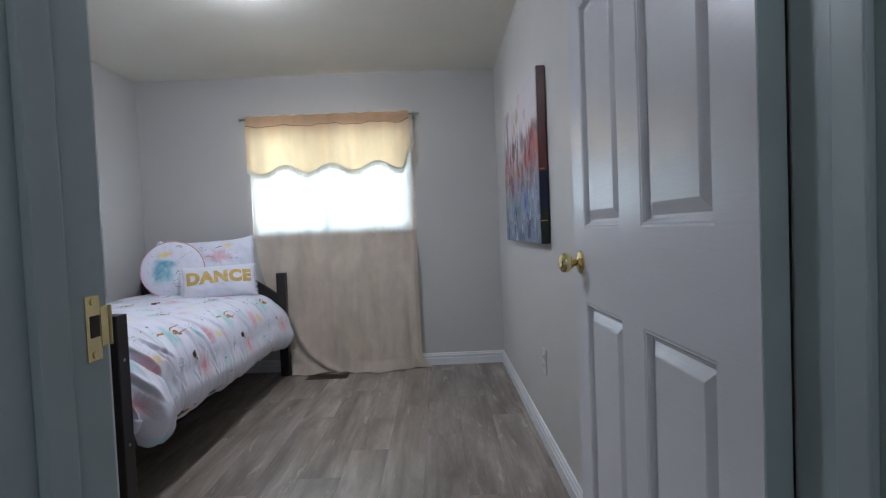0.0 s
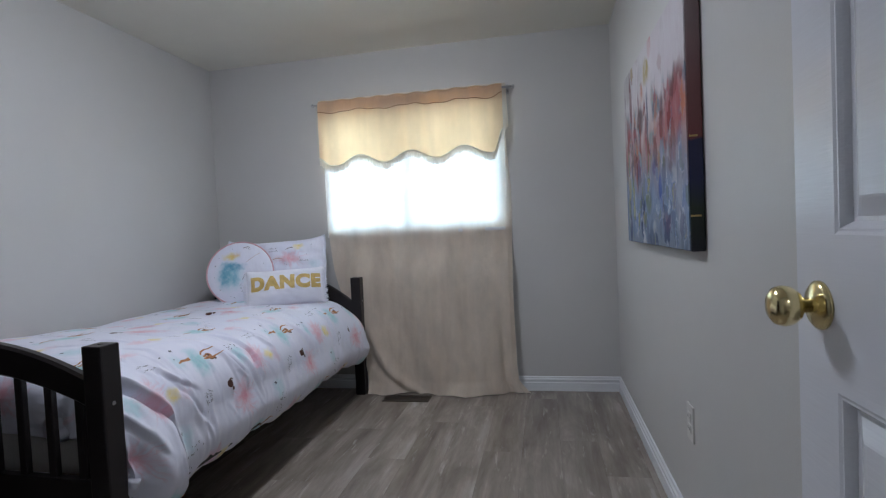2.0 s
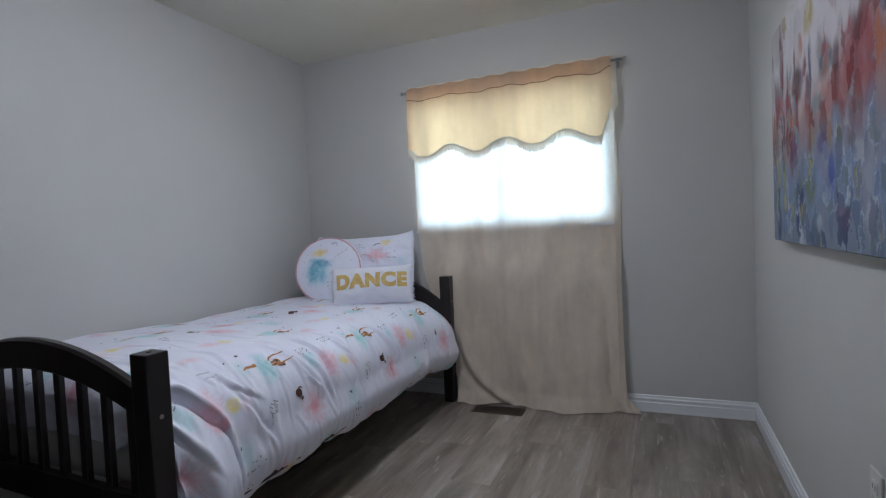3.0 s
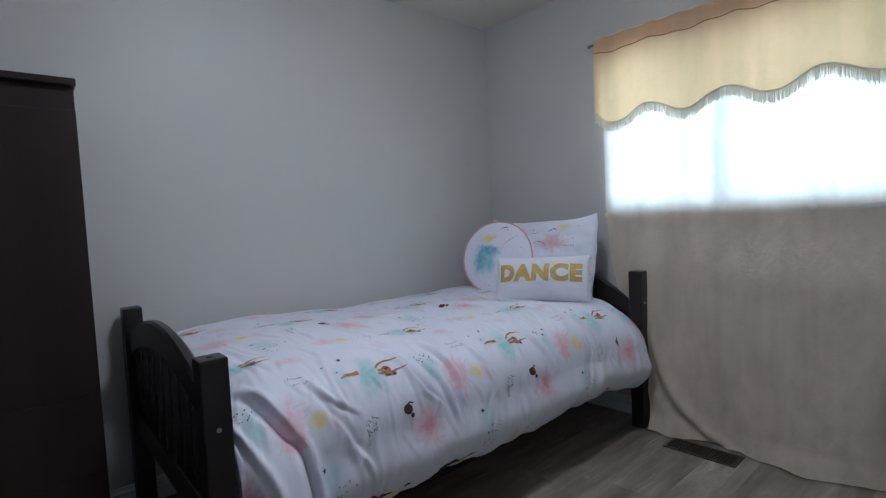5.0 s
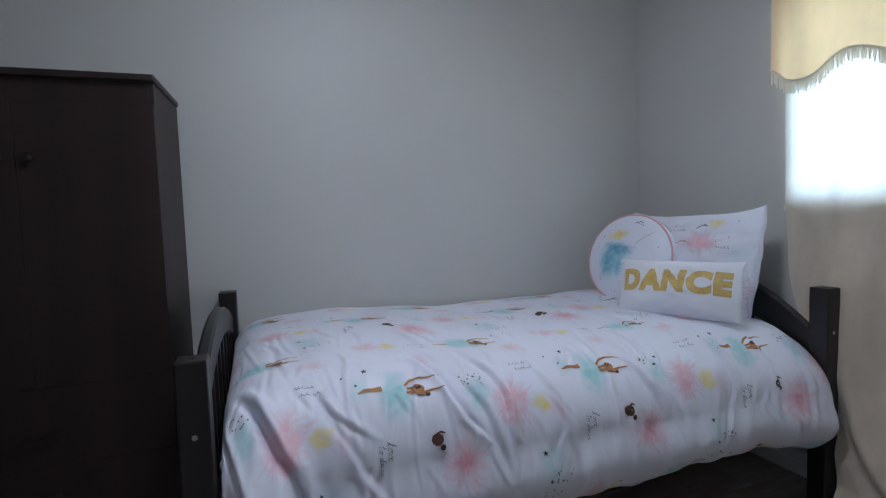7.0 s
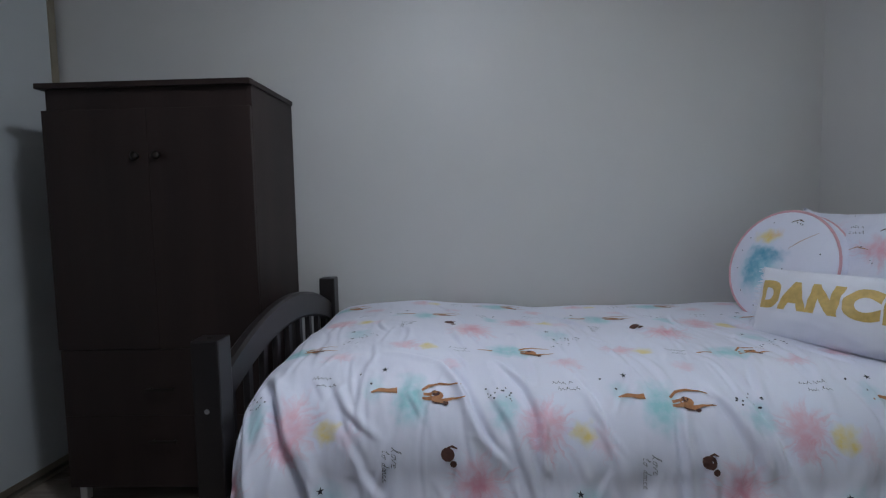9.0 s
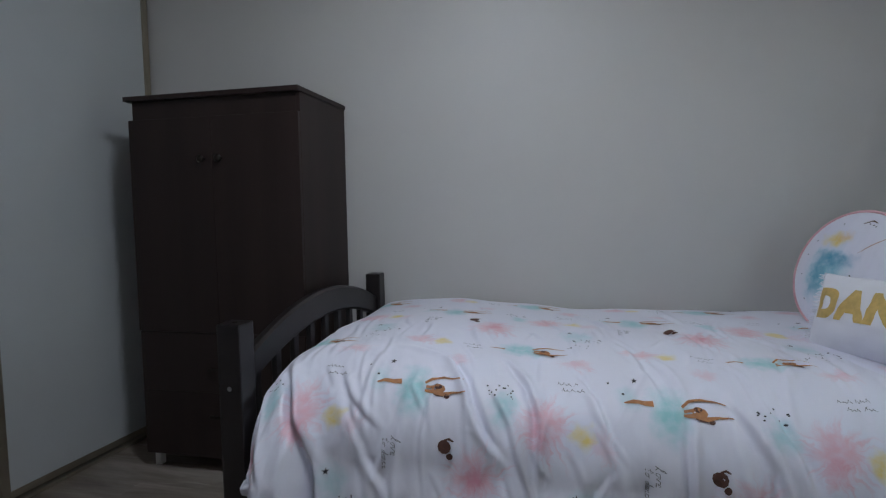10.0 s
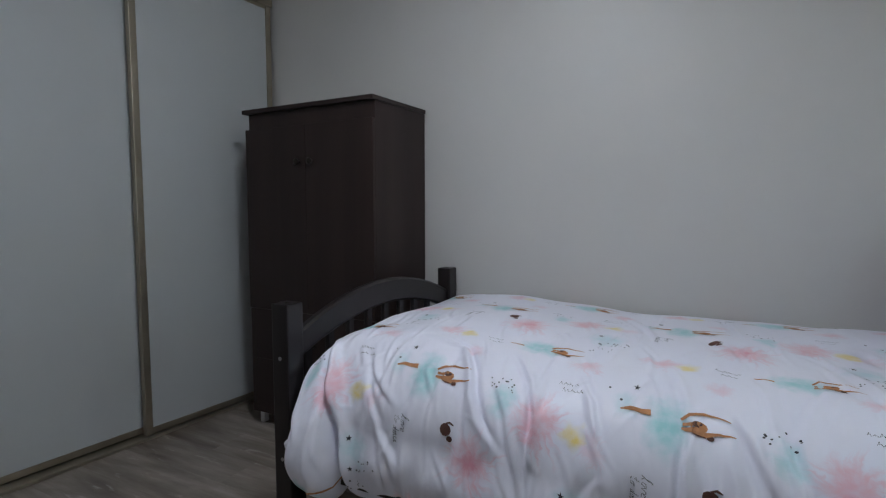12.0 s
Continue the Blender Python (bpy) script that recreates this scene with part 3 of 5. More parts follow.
CREASES = []
crng = random.Random(21)
for k in range(70):
    u0, v0 = crng.uniform(0.05, 1.95), crng.uniform(0.25, 1.34)
    fine = 0.8 if k < 20 else 0.5
    CREASES.append((u0, v0, radians(crng.uniform(70, 104)), crng.uniform(0.10, 0.26) * (0.6 + 0.4 * fine), fine * crng.uniform(0.010, 0.020), fine * crng.uniform(0.004, 0.009), crng.uniform(-1.2, 1.2)))
for k in range(110):
    CREASES.append((crng.uniform(0.03, 1.95), crng.uniform(0.55, 1.38), radians(crng.uniform(55, 125)), crng.uniform(0.035, 0.10), crng.uniform(0.0065, 0.0095), crng.uniform(0.0025, 0.0045), crng.uniform(-2.5, 2.5)))


# the long folds that run over the bed's edge: (way in the cloth's metres, width, depth, side of the hollow)
FOLDS = [
    ([(0.10, 0.93), (0.135, 0.99), (0.174, 1.075), (0.214, 1.15), (0.240, 1.25), (0.25, 1.42)], 0.0135, 0.030, -1),
    ([(0.02, 0.94), (0.045, 1.03), (0.085, 1.13), (0.12, 1.22)], 0.010, 0.014, -1),
    ([(0.47, 0.86), (0.56, 0.90), (0.605, 0.98), (0.628, 1.05), (0.655, 1.11), (0.705, 1.165)], 0.0095, 0.017, 1),
    ([(0.70, 0.89), (0.758, 0.98), (0.783, 1.065), (0.780, 1.14), (0.778, 1.21)], 0.009, 0.014, -1),
    ([(0.88, 0.93), (0.922, 1.0), (0.94, 1.06), (0.95, 1.14)], 0.011, 0.011, 1),
    ([(0.284, 0.99), (0.314, 1.044), (0.344, 1.078), (0.385, 1.115)], 0.009, 0.012, -1),
    ([(0.305, 1.06), (0.339, 1.132), (0.369, 1.195), (0.419, 1.26)], 0.012, 0.012, 1),
    ([(0.665, 1.0), (0.713, 1.088), (0.735, 1.166), (0.765, 1.26)], 0.011, 0.010, -1),
    ([(1.125, 1.02), (1.112, 1.09), (1.111, 1.18), (1.118, 1.27)], 0.009, 0.015, -1),
    ([(1.20, 0.96), (1.246, 1.06), (1.28, 1.13), (1.30, 1.22)], 0.013, 0.013, -1),
    ([(1.285, 0.97), (1.316, 1.058), (1.34, 1.12), (1.36, 1.2)], 0.013, 0.013, 1),
    ([(1.55, 0.95), (1.59, 1.05), (1.60, 1.15)], 0.012, 0.012, -1),
    ([(1.02, 0.72), (1.04, 0.90), (1.075, 1.0)], 0.012, 0.006, 1),
    ([(1.72, 0.90), (1.76, 1.02), (1.775, 1.15), (1.77, 1.25)], 0.013, 0.013, 1),
]
FOLD_BOX = [(min(p[0] for p in w) - 0.08, max(p[0] for p in w) + 0.08, min(p[1] for p in w) - 0.05, max(p[1] for p in w) + 0.05) for w, _, _, _ in FOLDS]


def long_folds(u, v):
    h = 0.0
    for (way, wide, deep, side), (ua, ub, va, vb) in zip(FOLDS, FOLD_BOX):
        if not (ua < u < ub and va < v < vb):
            continue
        # the way as u over v, eased between its points
        k = 0
        while k < len(way) - 2 and v > way[k + 1][1]:
            k += 1
        (u0, v0), (u1, v1) = way[k], way[k + 1]
        t = min(1.3, max(-0.3, (v - v0) / (v1 - v0)))
        slope = (u1 - u0) / (v1 - v0)
        q = (u - (u0 + (u1 - u0) * t)) / (wide * math.sqrt(1 + slope * slope)) * side
        ends = smoothstep(way[0][1] - 0.04, way[0][1] + 0.09, v) * smoothstep(way[-1][1] + 0.04, way[-1][1] - 0.07, v)
        if abs(q) < 4:
            h += deep * ends * (0.75 * math.exp(-(q + 1.0) ** 2 * 0.5) - math.exp(-(q - 0.35) ** 2 * (2.6 if q < 0.35 else 1.0)))
    return h


def fold(u, v):
    """Relief of the puffed and creased cloth, by the unrolled metres: broad swells, long folds and single creases."""
    h = noise.noise(Vector((u * 2.6, v * 2.6, 1.3))) * 0.016 + noise.noise(Vector((u * 6.0 + v * 1.5, v * 3.0, 4.1))) * 0.007
    h += noise.noise(Vector((u * 15.0 + v * 4, v * 6.0, 6.1))) * 0.0034 * smoothstep(0.3, 0.9, v)
    h += noise.noise(Vector((u * 21.0 + v * 5, v * 3.5, 3.7))) * 0.007 * smoothstep(0.98, 1.34, v)
    h += noise.noise(Vector((u * 38.0 + v * 9, v * 14.0, 2.7))) * 0.0026 * smoothstep(0.85, 1.25, v)
    h += long_folds(u, v)
    for u0, v0, t, half, wide, deep, bow in CREASES:
        du, dv = u - u0, v - v0
        s = du * math.cos(t) + dv * math.sin(t)
        if abs(s) > half:
            continue
        d = -du * math.sin(t) + dv * math.cos(t) + bow * (s * s - half * half * 0.3)
        if abs(d) > 3 * wide:
            continue
        ends = (1 - (s / half) ** 2)
        q = d / wide
        h += deep * ends * (math.exp(-q * q) - 0.8 * math.exp(-(q - 1.3) ** 2))
    return h


def quilt_base(u, v):
    y, drop = along(u)
    zt = ztop(y)
    h = hem(y)
    corner = math.exp(-((y - 2.405) / 0.068) ** 4)
    if v < TOPLEN:
        x, z = W + 0.03 + v, zt - drop
        z -= 0.035 * smoothstep(0.14, 0.0, v) + 0.012 * smoothstep(TOPLEN - 0.35, TOPLEN, v) ** 1.5
        n = Vector((0, -math.cos(max(0, u) / FOOT_R), math.sin(max(0, u) / FOOT_R))) if u < FOOT_R * 1.571 else Vector((0, 0, 1))
    else:
        xe, ze = W + 0.03 + TOPLEN, zt - 0.012
        r = ROUND
        g = smoothstep(0, 0.8, (v - TOPLEN) / (CLOTH_V - TOPLEN))
        k = (v - TOPLEN) / (r * math.pi / 2)
        if k < 1:
            t = k * math.pi / 2
            x, z = xe + r * math.sin(t), ze - r * (1 - math.cos(t))
            n = Vector((math.sin(t), 0, math.cos(t)))
        else:
            f = (v - TOPLEN - r * math.pi / 2) / (CLOTH_V - TOPLEN - r * math.pi / 2)
            za = ze - r
            z = za + (h - za) * f
            x = xe + r + 0.018 * math.sin(f * math.pi) ** 2 - 0.02 * f ** 3 - 0.03 * f ** 10
            n = Vector((1, 0, 0))
        z -= drop * (1 - g)
        x -= 0.07 * smoothstep(0.0, -0.04, u)
        x += 0.035 * math.exp(-((y - 4.2) / 0.16) ** 2) * smoothstep(TOPLEN + 0.1, TOPLEN + 0.35, v) + 0.088 * corner * smoothstep(TOPLEN + 0.15, TOPLEN + 0.4, v)
    return Vector((x, y, z)), n


def quilt(u, v):
    p, n = quilt_base(u, v)
    amp = smoothstep(0.0, 0.08, v)
    return p + n * (fold(u, v) * amp)


comforter = thing("comforter", (-1.6, 3.27, 0.6), "white cotton comforter with pink, teal and yellow watercolour print, creased", "comforter")
U0, V0 = 0.55, TOPLEN + 0.165
HANG = 0.085
bm = sheet(lambda a, b: quilt(a * (LEN_U + HANG) - HANG, b * CLOTH_V), 410, 260, lambda a, b: (a * (LEN_U + HANG) - HANG - U0, V0 - b * CLOTH_V))
cover = part("cover", bm, QUILT, comforter, "", True)
sol = cover.modifiers.new("thickness", "SOLIDIFY")
sol.thickness, sol.offset = 0.022, -1.0


# prints: strokes laid on the cloth
PEN = {
    "l": [(0.0, 0.0), (0.25, 0.6), (0.3, 1.0), (0.18, 0.9), (0.15, 0.2), (0.4, 0.0)],
    "o": [(0.35, 0.45), (0.12, 0.4), (0.08, 0.1), (0.3, 0.02), (0.42, 0.3), (0.3, 0.45), (0.55, 0.42)],
    "v": [(0.0, 0.42), (0.15, 0.05), (0.35, 0.45), (0.55, 0.42)],
    "e": [(0.05, 0.2), (0.35, 0.3), (0.25, 0.46), (0.08, 0.3), (0.1, 0.05), (0.45, 0.05)],
    "t": [(0.0, 0.6), (0.4, 0.68), (0.25, 0.95), (0.15, 0.1), (0.4, 0.02)],
    "d": [(0.35, 0.4), (0.1, 0.35), (0.08, 0.05), (0.3, 0.1), (0.42, 0.95), (0.38, 0.1), (0.52, 0.02)],
    "a": [(0.36, 0.42), (0.1, 0.35), (0.08, 0.05), (0.28, 0.08), (0.37, 0.42), (0.36, 0.08), (0.52, 0.02)],
    "n": [(0.0, 0.42), (0.04, 0.0), (0.06, 0.3), (0.25, 0.45), (0.3, 0.05), (0.48, 0.02)],
    "c": [(0.36, 0.4), (0.15, 0.42), (0.06, 0.2), (0.15, 0.02), (0.45, 0.06)],
}


def handwriting(text, size):
    """Pen strokes of a slanted running hand, as lists of (along, up) in metres."""
    out, x = [], 0.0
    for ch in text:
        if ch == " ":
            x += 0.45
            continue
        out.append([((x + px + 0.35 * py) * size, py * size) for px, py in PEN[ch]])
        x += 0.5
    return out


class Prints:
    def __init__(self, surface):
        self.f, self.sets = surface, {}

    def spot(self, a, b, lift=0.0022):
        p = self.f(a, b)
        n = (self.f(a + 0.004, b) - p).cross(self.f(a, b + 0.004) - p)
        if n.length < 1e-12:
            return p
        n.normalize()
        if n.dot(self.front(a, b)) < 0:
            n = -n
        return p + n * lift

    def front(self, a, b):
        return quilt_base(a, b)[1]

    def stroke(self, mat, pts, widths):
        bm = self.sets.setdefault(mat, bmesh.new())
        rows = []
        for k in range(len(pts) - 1):
            (a, b), (c, d) = pts[k], pts[k + 1]
            length = math.hypot(c - a, d - b)
            steps = max(1, int(length / 0.010))
            for s in range(steps + (k == len(pts) - 2)):
                t = s / steps
                w = (widths[k] * (1 - t) + widths[k + 1] * t) / 2
                na, nb = -(d - b) / length * w, (c - a) / length * w
                x, y = a + (c - a) * t, b + (d - b) * t
                rows.append([bm.verts.new(self.spot(x + na, y + nb)), bm.verts.new(self.spot(x, y)), bm.verts.new(self.spot(x - na, y - nb))])
        for p, q in zip(rows, rows[1:]):
            bm.faces.new((p[0], p[1], q[1], q[0]))
            bm.faces.new((p[1], p[2], q[2], q[1]))

    def star(self, mat, a, b, r):
        bm = self.sets.setdefault(mat, bmesh.new())
        mid = bm.verts.new(self.spot(a, b))
        ring = []
        for k in range(10):
            q = r if k % 2 == 0 else r * 0.36
            ring.append(bm.verts.new(self.spot(a + q * math.sin(k * math.pi / 5), b - q * math.cos(k * math.pi / 5))))
        for k in range(10):
            bm.faces.new((mid, ring[k], ring[(k + 1) % 10]))

    def disc(self, mat, a, b, r, stretch=1.0):
        bm = self.sets.setdefault(mat, bmesh.new())
        ring = [bm.verts.new(self.spot(a + r * stretch * math.cos(k * math.pi / 5), b + r * math.sin(k * math.pi / 5))) for k in range(10)]
        mid = bm.verts.new(self.spot(a, b))
        for k in range(10):
            bm.faces.new((mid, ring[k], ring[(k + 1) % 10]))


WORDS = [(handwriting("love", 0.023), 0.022, 0.0), (handwriting("to dance", 0.019), 0.0, 0.004)]


def motif_set(pr, inside, rng):
    """The repeat of the print: legs and arms, round brown dots, stars, script, specks; v grows downwards."""
    P = 0.60

    def put(mat, pts, widths, a, b):
        q = [(a + x, b + y) for x, y in pts]
        if all(inside(*p) for p in q):
            pr.stroke(mat, q, widths)

    def dot(mat, a, b, r, s=1.0):
        if inside(a - r * s, b - r) and inside(a + r * s, b + r):
            pr.disc(mat, a, b, r, s)

    def star(a, b, r):
        if inside(a - r, b - r) and inside(a + r, b + r):
            pr.star(INK, a, b, r)

    def script(a, b, w):
        """Running pen loops, too small to read."""
        for line in range(2):
            x = line * 0.012
            while x < w:
                h, s = rng.uniform(0.003, 0.011), rng.uniform(0.003, 0.006)
                y = line * 0.021 + rng.uniform(-0.001, 0.001)
                put(INK, [(x, y), (x + s, y - h), (x + s * 0.7, y - h * 0.3), (x + s * 1.5, y - h * 0.45), (x + s * 2.1, y + 0.001)], [0.0011, 0.0015, 0.0011, 0.0013, 0.001], a, b)
                x += s * 2 + rng.choice((0.001, 0.002, 0.008))

    def words(a, b):
        """The two lines love / to dance, written down the cloth."""
        for strokes, du, dv in WORDS:
            for pts in strokes:
                put(INK, [(up + du, along_v + dv) for along_v, up in pts], [0.0014] * len(pts), a, b)

    def specks(a, b, n, spread):
        for _ in range(n):
            dot(INK, a + rng.uniform(-spread, spread), b + rng.uniform(-0.6 * spread, 0.6 * spread), rng.uniform(0.0014, 0.0026))

    def figure(a, b, k):
        """A small painted motif: two bowed arms, a round body, dark tufts."""
        def arm(pts, widths):
            put(TAN, [(x * k, y * k) for x, y in pts], [w * k for w in widths], a, b)
        arm([(-0.044, -0.012), (-0.028, -0.026), (0.000, -0.033), (0.030, -0.031), (0.052, -0.027)], [0.006, 0.008, 0.007, 0.004, 0.0025])
        arm([(-0.040, -0.002), (-0.018, -0.004)], [0.008, 0.007])
        arm([(-0.042, 0.008), (-0.020, 0.010), (0.004, 0.015), (0.030, 0.008), (0.060, 0.008)], [0.006, 0.012, 0.011, 0.006, 0.0025])
        dot(TAN, a - 0.008 * k, b + 0.001 * k, 0.013 * k, 1.3)
        dot(BROWN, a - 0.010 * k, b - 0.005 * k, 0.0075 * k, 1.5)
        dot(BROWN, a + 0.014 * k, b + 0.020 * k, 0.006 * k, 1.2)
        put(BROWN, [(-0.020 * k, 0.017 * k), (-0.010 * k, 0.020 * k), (0.006 * k, 0.021 * k)], [0.002, 0.004, 0.002], a, b)

    for i in range(-1, 5):
        for j in range(-3, 3):
            a, b = U0 + i * P, V0 + j * P
            put(TAN, [(-0.168, -0.006), (-0.150, -0.013), (-0.125, -0.010), (-0.105, -0.012)], [0.004, 0.010, 0.011, 0.015], a, b)
            figure(a, b, 1.0)
            figure(a + 0.255, b - 0.213, 0.9)
            dot(BROWN, a + 0.018, b + 0.14, 0.016)
            dot(BROWN, a + 0.031, b + 0.161, 0.008)
            put(BROWN, [(0.018, 0.125), (0.028, 0.121), (0.04, 0.126)], [0.004, 0.006, 0.003], a, b)
            star(a + 0.46, b - 0.075, 0.0095)
            star(a - 0.28, b + 0.215, 0.009)
            star(a + 0.33, b + 0.29, 0.008)
            dot(INK, a + 0.43, b - 0.03, 0.003)
            dot(INK, a + 0.40, b - 0.065, 0.003)
            script(a + 0.28, b - 0.05, 0.055)
            words(a - 0.135, b + 0.125)
            specks(a + 0.14, b - 0.01, 16, 0.035)
            specks(a - 0.22, b + 0.28, 12, 0.03)
            put(TAN, [(0.10, -0.21), (0.14, -0.205)], [0.003, 0.007], a, b)
            script(a + 0.02, b - 0.22, 0.05)
            specks(a - 0.26, b - 0.27, 8, 0.03)


pr = Prints(quilt)
motif_set(pr, lambda a, b: 0.02 < a < LEN_U - 0.02 and 0.05 < b < CLOTH_V - 0.02, random.Random(5))
for mat, bm in pr.sets.items():
    part(mat.name, bm, mat, comforter)["kind"] = "stuff"

# ---- pillows ----


def pillow(name, w, h, t, m, mat, label, uv0, corner=0.06, blunt=0.02, sag=0.0, side=None):
    """A stuffed cushion in its own x (width) and z (height); y is its depth, front at -y."""
    n = 44

    def place(a, b, s):
        x, z = 2 * a - 1, 2 * b - 1
        pin = 1 - (corner + (sag if z > 0 else 0)) * (1 - abs(x) ** 4) * abs(z) ** 5
        wave = 0.004 * min(1.0, h / 0.4) ** 2 * noise.noise(Vector((x * 5, z * 5, uv0[0] + 2)))
        pin2 = 1 - (corner if side is None else side) * (1 - abs(z) ** 3) * abs(x) ** 6
        k = max(0.0, (1 - x * x) * (1 - z * z)) ** 0.66
        dent = (0.014 * noise.noise(Vector((x * 1.7 + uv0[0], z * 1.7, s * 3))) + 0.007 * noise.noise(Vector((x * 4.3 + uv0[0], z * 3.6 + x * 2, s * 3)))) * k
        cut = 1 - blunt * (abs(x) * abs(z)) ** 5
        return m @ Vector((x * w / 2 * pin2 * cut + wave, s * (t / 2 * k + dent) + wave * 2, z * h / 2 * pin * cut + wave))
    top = thing(name, m @ Vector((0, 0, -h / 2)), label, "pillow")
    uv = lambda a, b: (uv0[0] + a * w, uv0[1] + b * h)
    bm = sheet(lambda a, b: place(a, b, -1), n, n, uv)
    join(bm, sheet(lambda a, b: place(a, b, 1), n, n, uv))
    bmesh.ops.remove_doubles(bm, verts=bm.verts, dist=2e-4)
    part("pillow_cover", bm, mat, top, "", True)
    edge = [(k / 24, 0.0) for k in range(24)] + [(1.0, k / 16) for k in range(16)] + [(1 - k / 24, 1.0) for k in range(24)] + [(0.0, 1 - k / 16) for k in range(16)]
    bm = bmesh.new()
    for p, q in zip(edge, edge[1:] + edge[:1]):
        tube(place(*p, -1), place(*q, -1), 0.0015, 6, bm)
    part("seam", bm, WHITECLOTH, top, "stitched edge seam")
    return top, place


def leaning(x, y, z, yaw, tilt):
    return Matrix.Translation((x, y, z)) @ Matrix.Rotation(radians(yaw), 4, "Z") @ Matrix.Rotation(radians(tilt), 4, "X")


sham, sham_place = pillow("pillow_sham", 0.675, 0.44, 0.17, leaning(-1.685, 4.165, 0.848, 3, -14) @ Matrix.Rotation(radians(-1.5), 4, "Y"), SHAM, "white pillow with pink watercolour print against the headboard", (-0.345, -0.215), 0.03, -0.01, 0.10, -0.045)

# round cushion with a piped band
rm = leaning(-1.83, 4.01, 0.845, 20, -16) @ Matrix.Rotation(radians(90), 4, "X")
rc = thing("round_cushion", rm @ Vector((0, -0.2, 0)), "round white cushion with teal watercolour print and pink piping", "cushion")
R = 0.20
prof = [(0.001, -0.062), (0.06, -0.061), (0.12, -0.056), (0.165, -0.046), (0.19, -0.036), (R, -0.030), (R + 0.003, 0.0), (R, 0.030), (0.19, 0.036), (0.165, 0.046), (0.12, 0.056), (0.06, 0.061), (0.001, 0.062)]
bm = lathe(prof, Matrix.Identity(4), 48)
layer = bm.loops.layers.uv.new("UVMap")
for f in bm.faces:
    for loop in f.loops:
        loop[layer].uv = (loop.vert.co.x, loop.vert.co.y)
bmesh.ops.transform(bm, matrix=rm, verts=bm.verts)
part("cushion_cover", bm, ROUNDPRINT, rc, "", True)
for h in (-0.031, 0.031):
    bm = bmesh.new()
    rows = []
    for k in range(48):
        t = 2 * math.pi * k / 48
        rows.append([bm.verts.new(rm @ Vector(((R + 0.0045 * math.cos(c * math.pi / 3)) * math.cos(t), (R + 0.0045 * math.cos(c * math.pi / 3)) * math.sin(t), h + 0.0045 * math.sin(c * math.pi / 3)))) for c in range(6)])
    for k in range(48):
        a, b = rows[k], rows[(k + 1) % 48]
        for c in range(6):
            bm.faces.new((a[c], a[(c + 1) % 6], b[(c + 1) % 6], b[c]))
    part("piping", bm, PIPING, rc, "pink piping", True)



class PillowPrints(Prints):
    out = Vector((0, -1, 0.2))

    def front(self, a, b):
        return self.out


def pen(p, mat, pts, width):
    p.stroke(mat, pts, [width * 0.5] + [width] * (len(pts) - 2) + [width * 0.5])


def pen_script(p, a, b, w, lines, rng):
    for line in range(lines):
        x = a + line * 0.006
        while x < a + w:
            h, s = rng.uniform(0.004, 0.013), rng.uniform(0.003, 0.006)
            y = b - line * 0.022
            pen(p, INK, [(x, y), (x + s, y + h), (x + s * 1.4, y + h * 0.2), (x + s * 2.2, y)], 0.0018)
            x += s * 2.2 + rng.choice((0.001, 0.002, 0.008))


sp = PillowPrints(lambda a, b: sham_place(a / 0.69 + 0.5, b / 0.43 + 0.5, -1))
prng = random.Random(31)
pen_script(sp, -0.02, 0.13, 0.06, 2, prng)
pen_script(sp, 0.20, 0.04, 0.05, 1, prng)
pen(sp, TAN, [(0.02, 0.055), (0.05, 0.065), (0.09, 0.058)], 0.003)
pen(sp, BROWN, [(0.10, 0.12), (0.13, 0.135), (0.15, 0.13)], 0.005)
pen(sp, BROWN, [(0.22, -0.14), (0.25, -0.16), (0.26, -0.18)], 0.007)
for _ in range(12):
    sp.disc(INK, prng.uniform(-0.25, 0.3), prng.uniform(-0.05, 0.19), 0.0022)
for mat, bm in sp.sets.items():
    part(mat.name, bm, mat, sham)["kind"] = "stuff"


def round_face(a, b):
    r = math.hypot(a, b)
    return rm @ Vector((a, b, 0.0625 - 0.031 * (r / R) ** 3.2))


rp = PillowPrints(round_face)
pen(rp, TAN, [(0.04, 0.06), (0.07, 0.085), (0.12, 0.12)], 0.002)
pen(rp, BROWN, [(0.02, 0.155), (0.045, 0.165), (0.06, 0.158)], 0.0045)
pen_script(rp, 0.00, -0.085, 0.07, 3, prng)
pen(rp, INK, [(0.02, -0.05), (0.035, -0.01), (0.045, -0.045), (0.06, -0.05)], 0.0025)
for _ in range(14):
    t = prng.uniform(0, 6.28)
    rp.disc(INK, 0.15 * math.cos(t), 0.16 * math.sin(t), 0.0022)
for mat, bm in rp.sets.items():
    part(mat.name, bm, mat, rc)["kind"] = "stuff"

# the lettered cushion
dm = leaning(-1.484, 3.93, 0.762, 23, -17) @ Matrix.Rotation(radians(-1.0), 4, "Y")
dance, dplace = pillow("lettered_cushion", 0.475, 0.228, 0.15, dm, WHITECLOTH, "small white oblong cushion lettered DANCE in gold with fringed ends", (0, 0), 0.05, 0.015, 0.02)
font = bpy.data.curves.new("lettering", "FONT")
font.body, font.size, font.offset, font.resolution_u = "DANCE", 0.125, 0.0086, 6
font.align_x, font.align_y, font.space_character = "CENTER", "CENTER", 1.13
tmp = new("lettering_curve", font)
me = bpy.data.meshes.new_from_object(tmp)
bpy.data.objects.remove(tmp)
bm = bmesh.new()
bm.from_mesh(me)
bpy.data.meshes.remove(me)
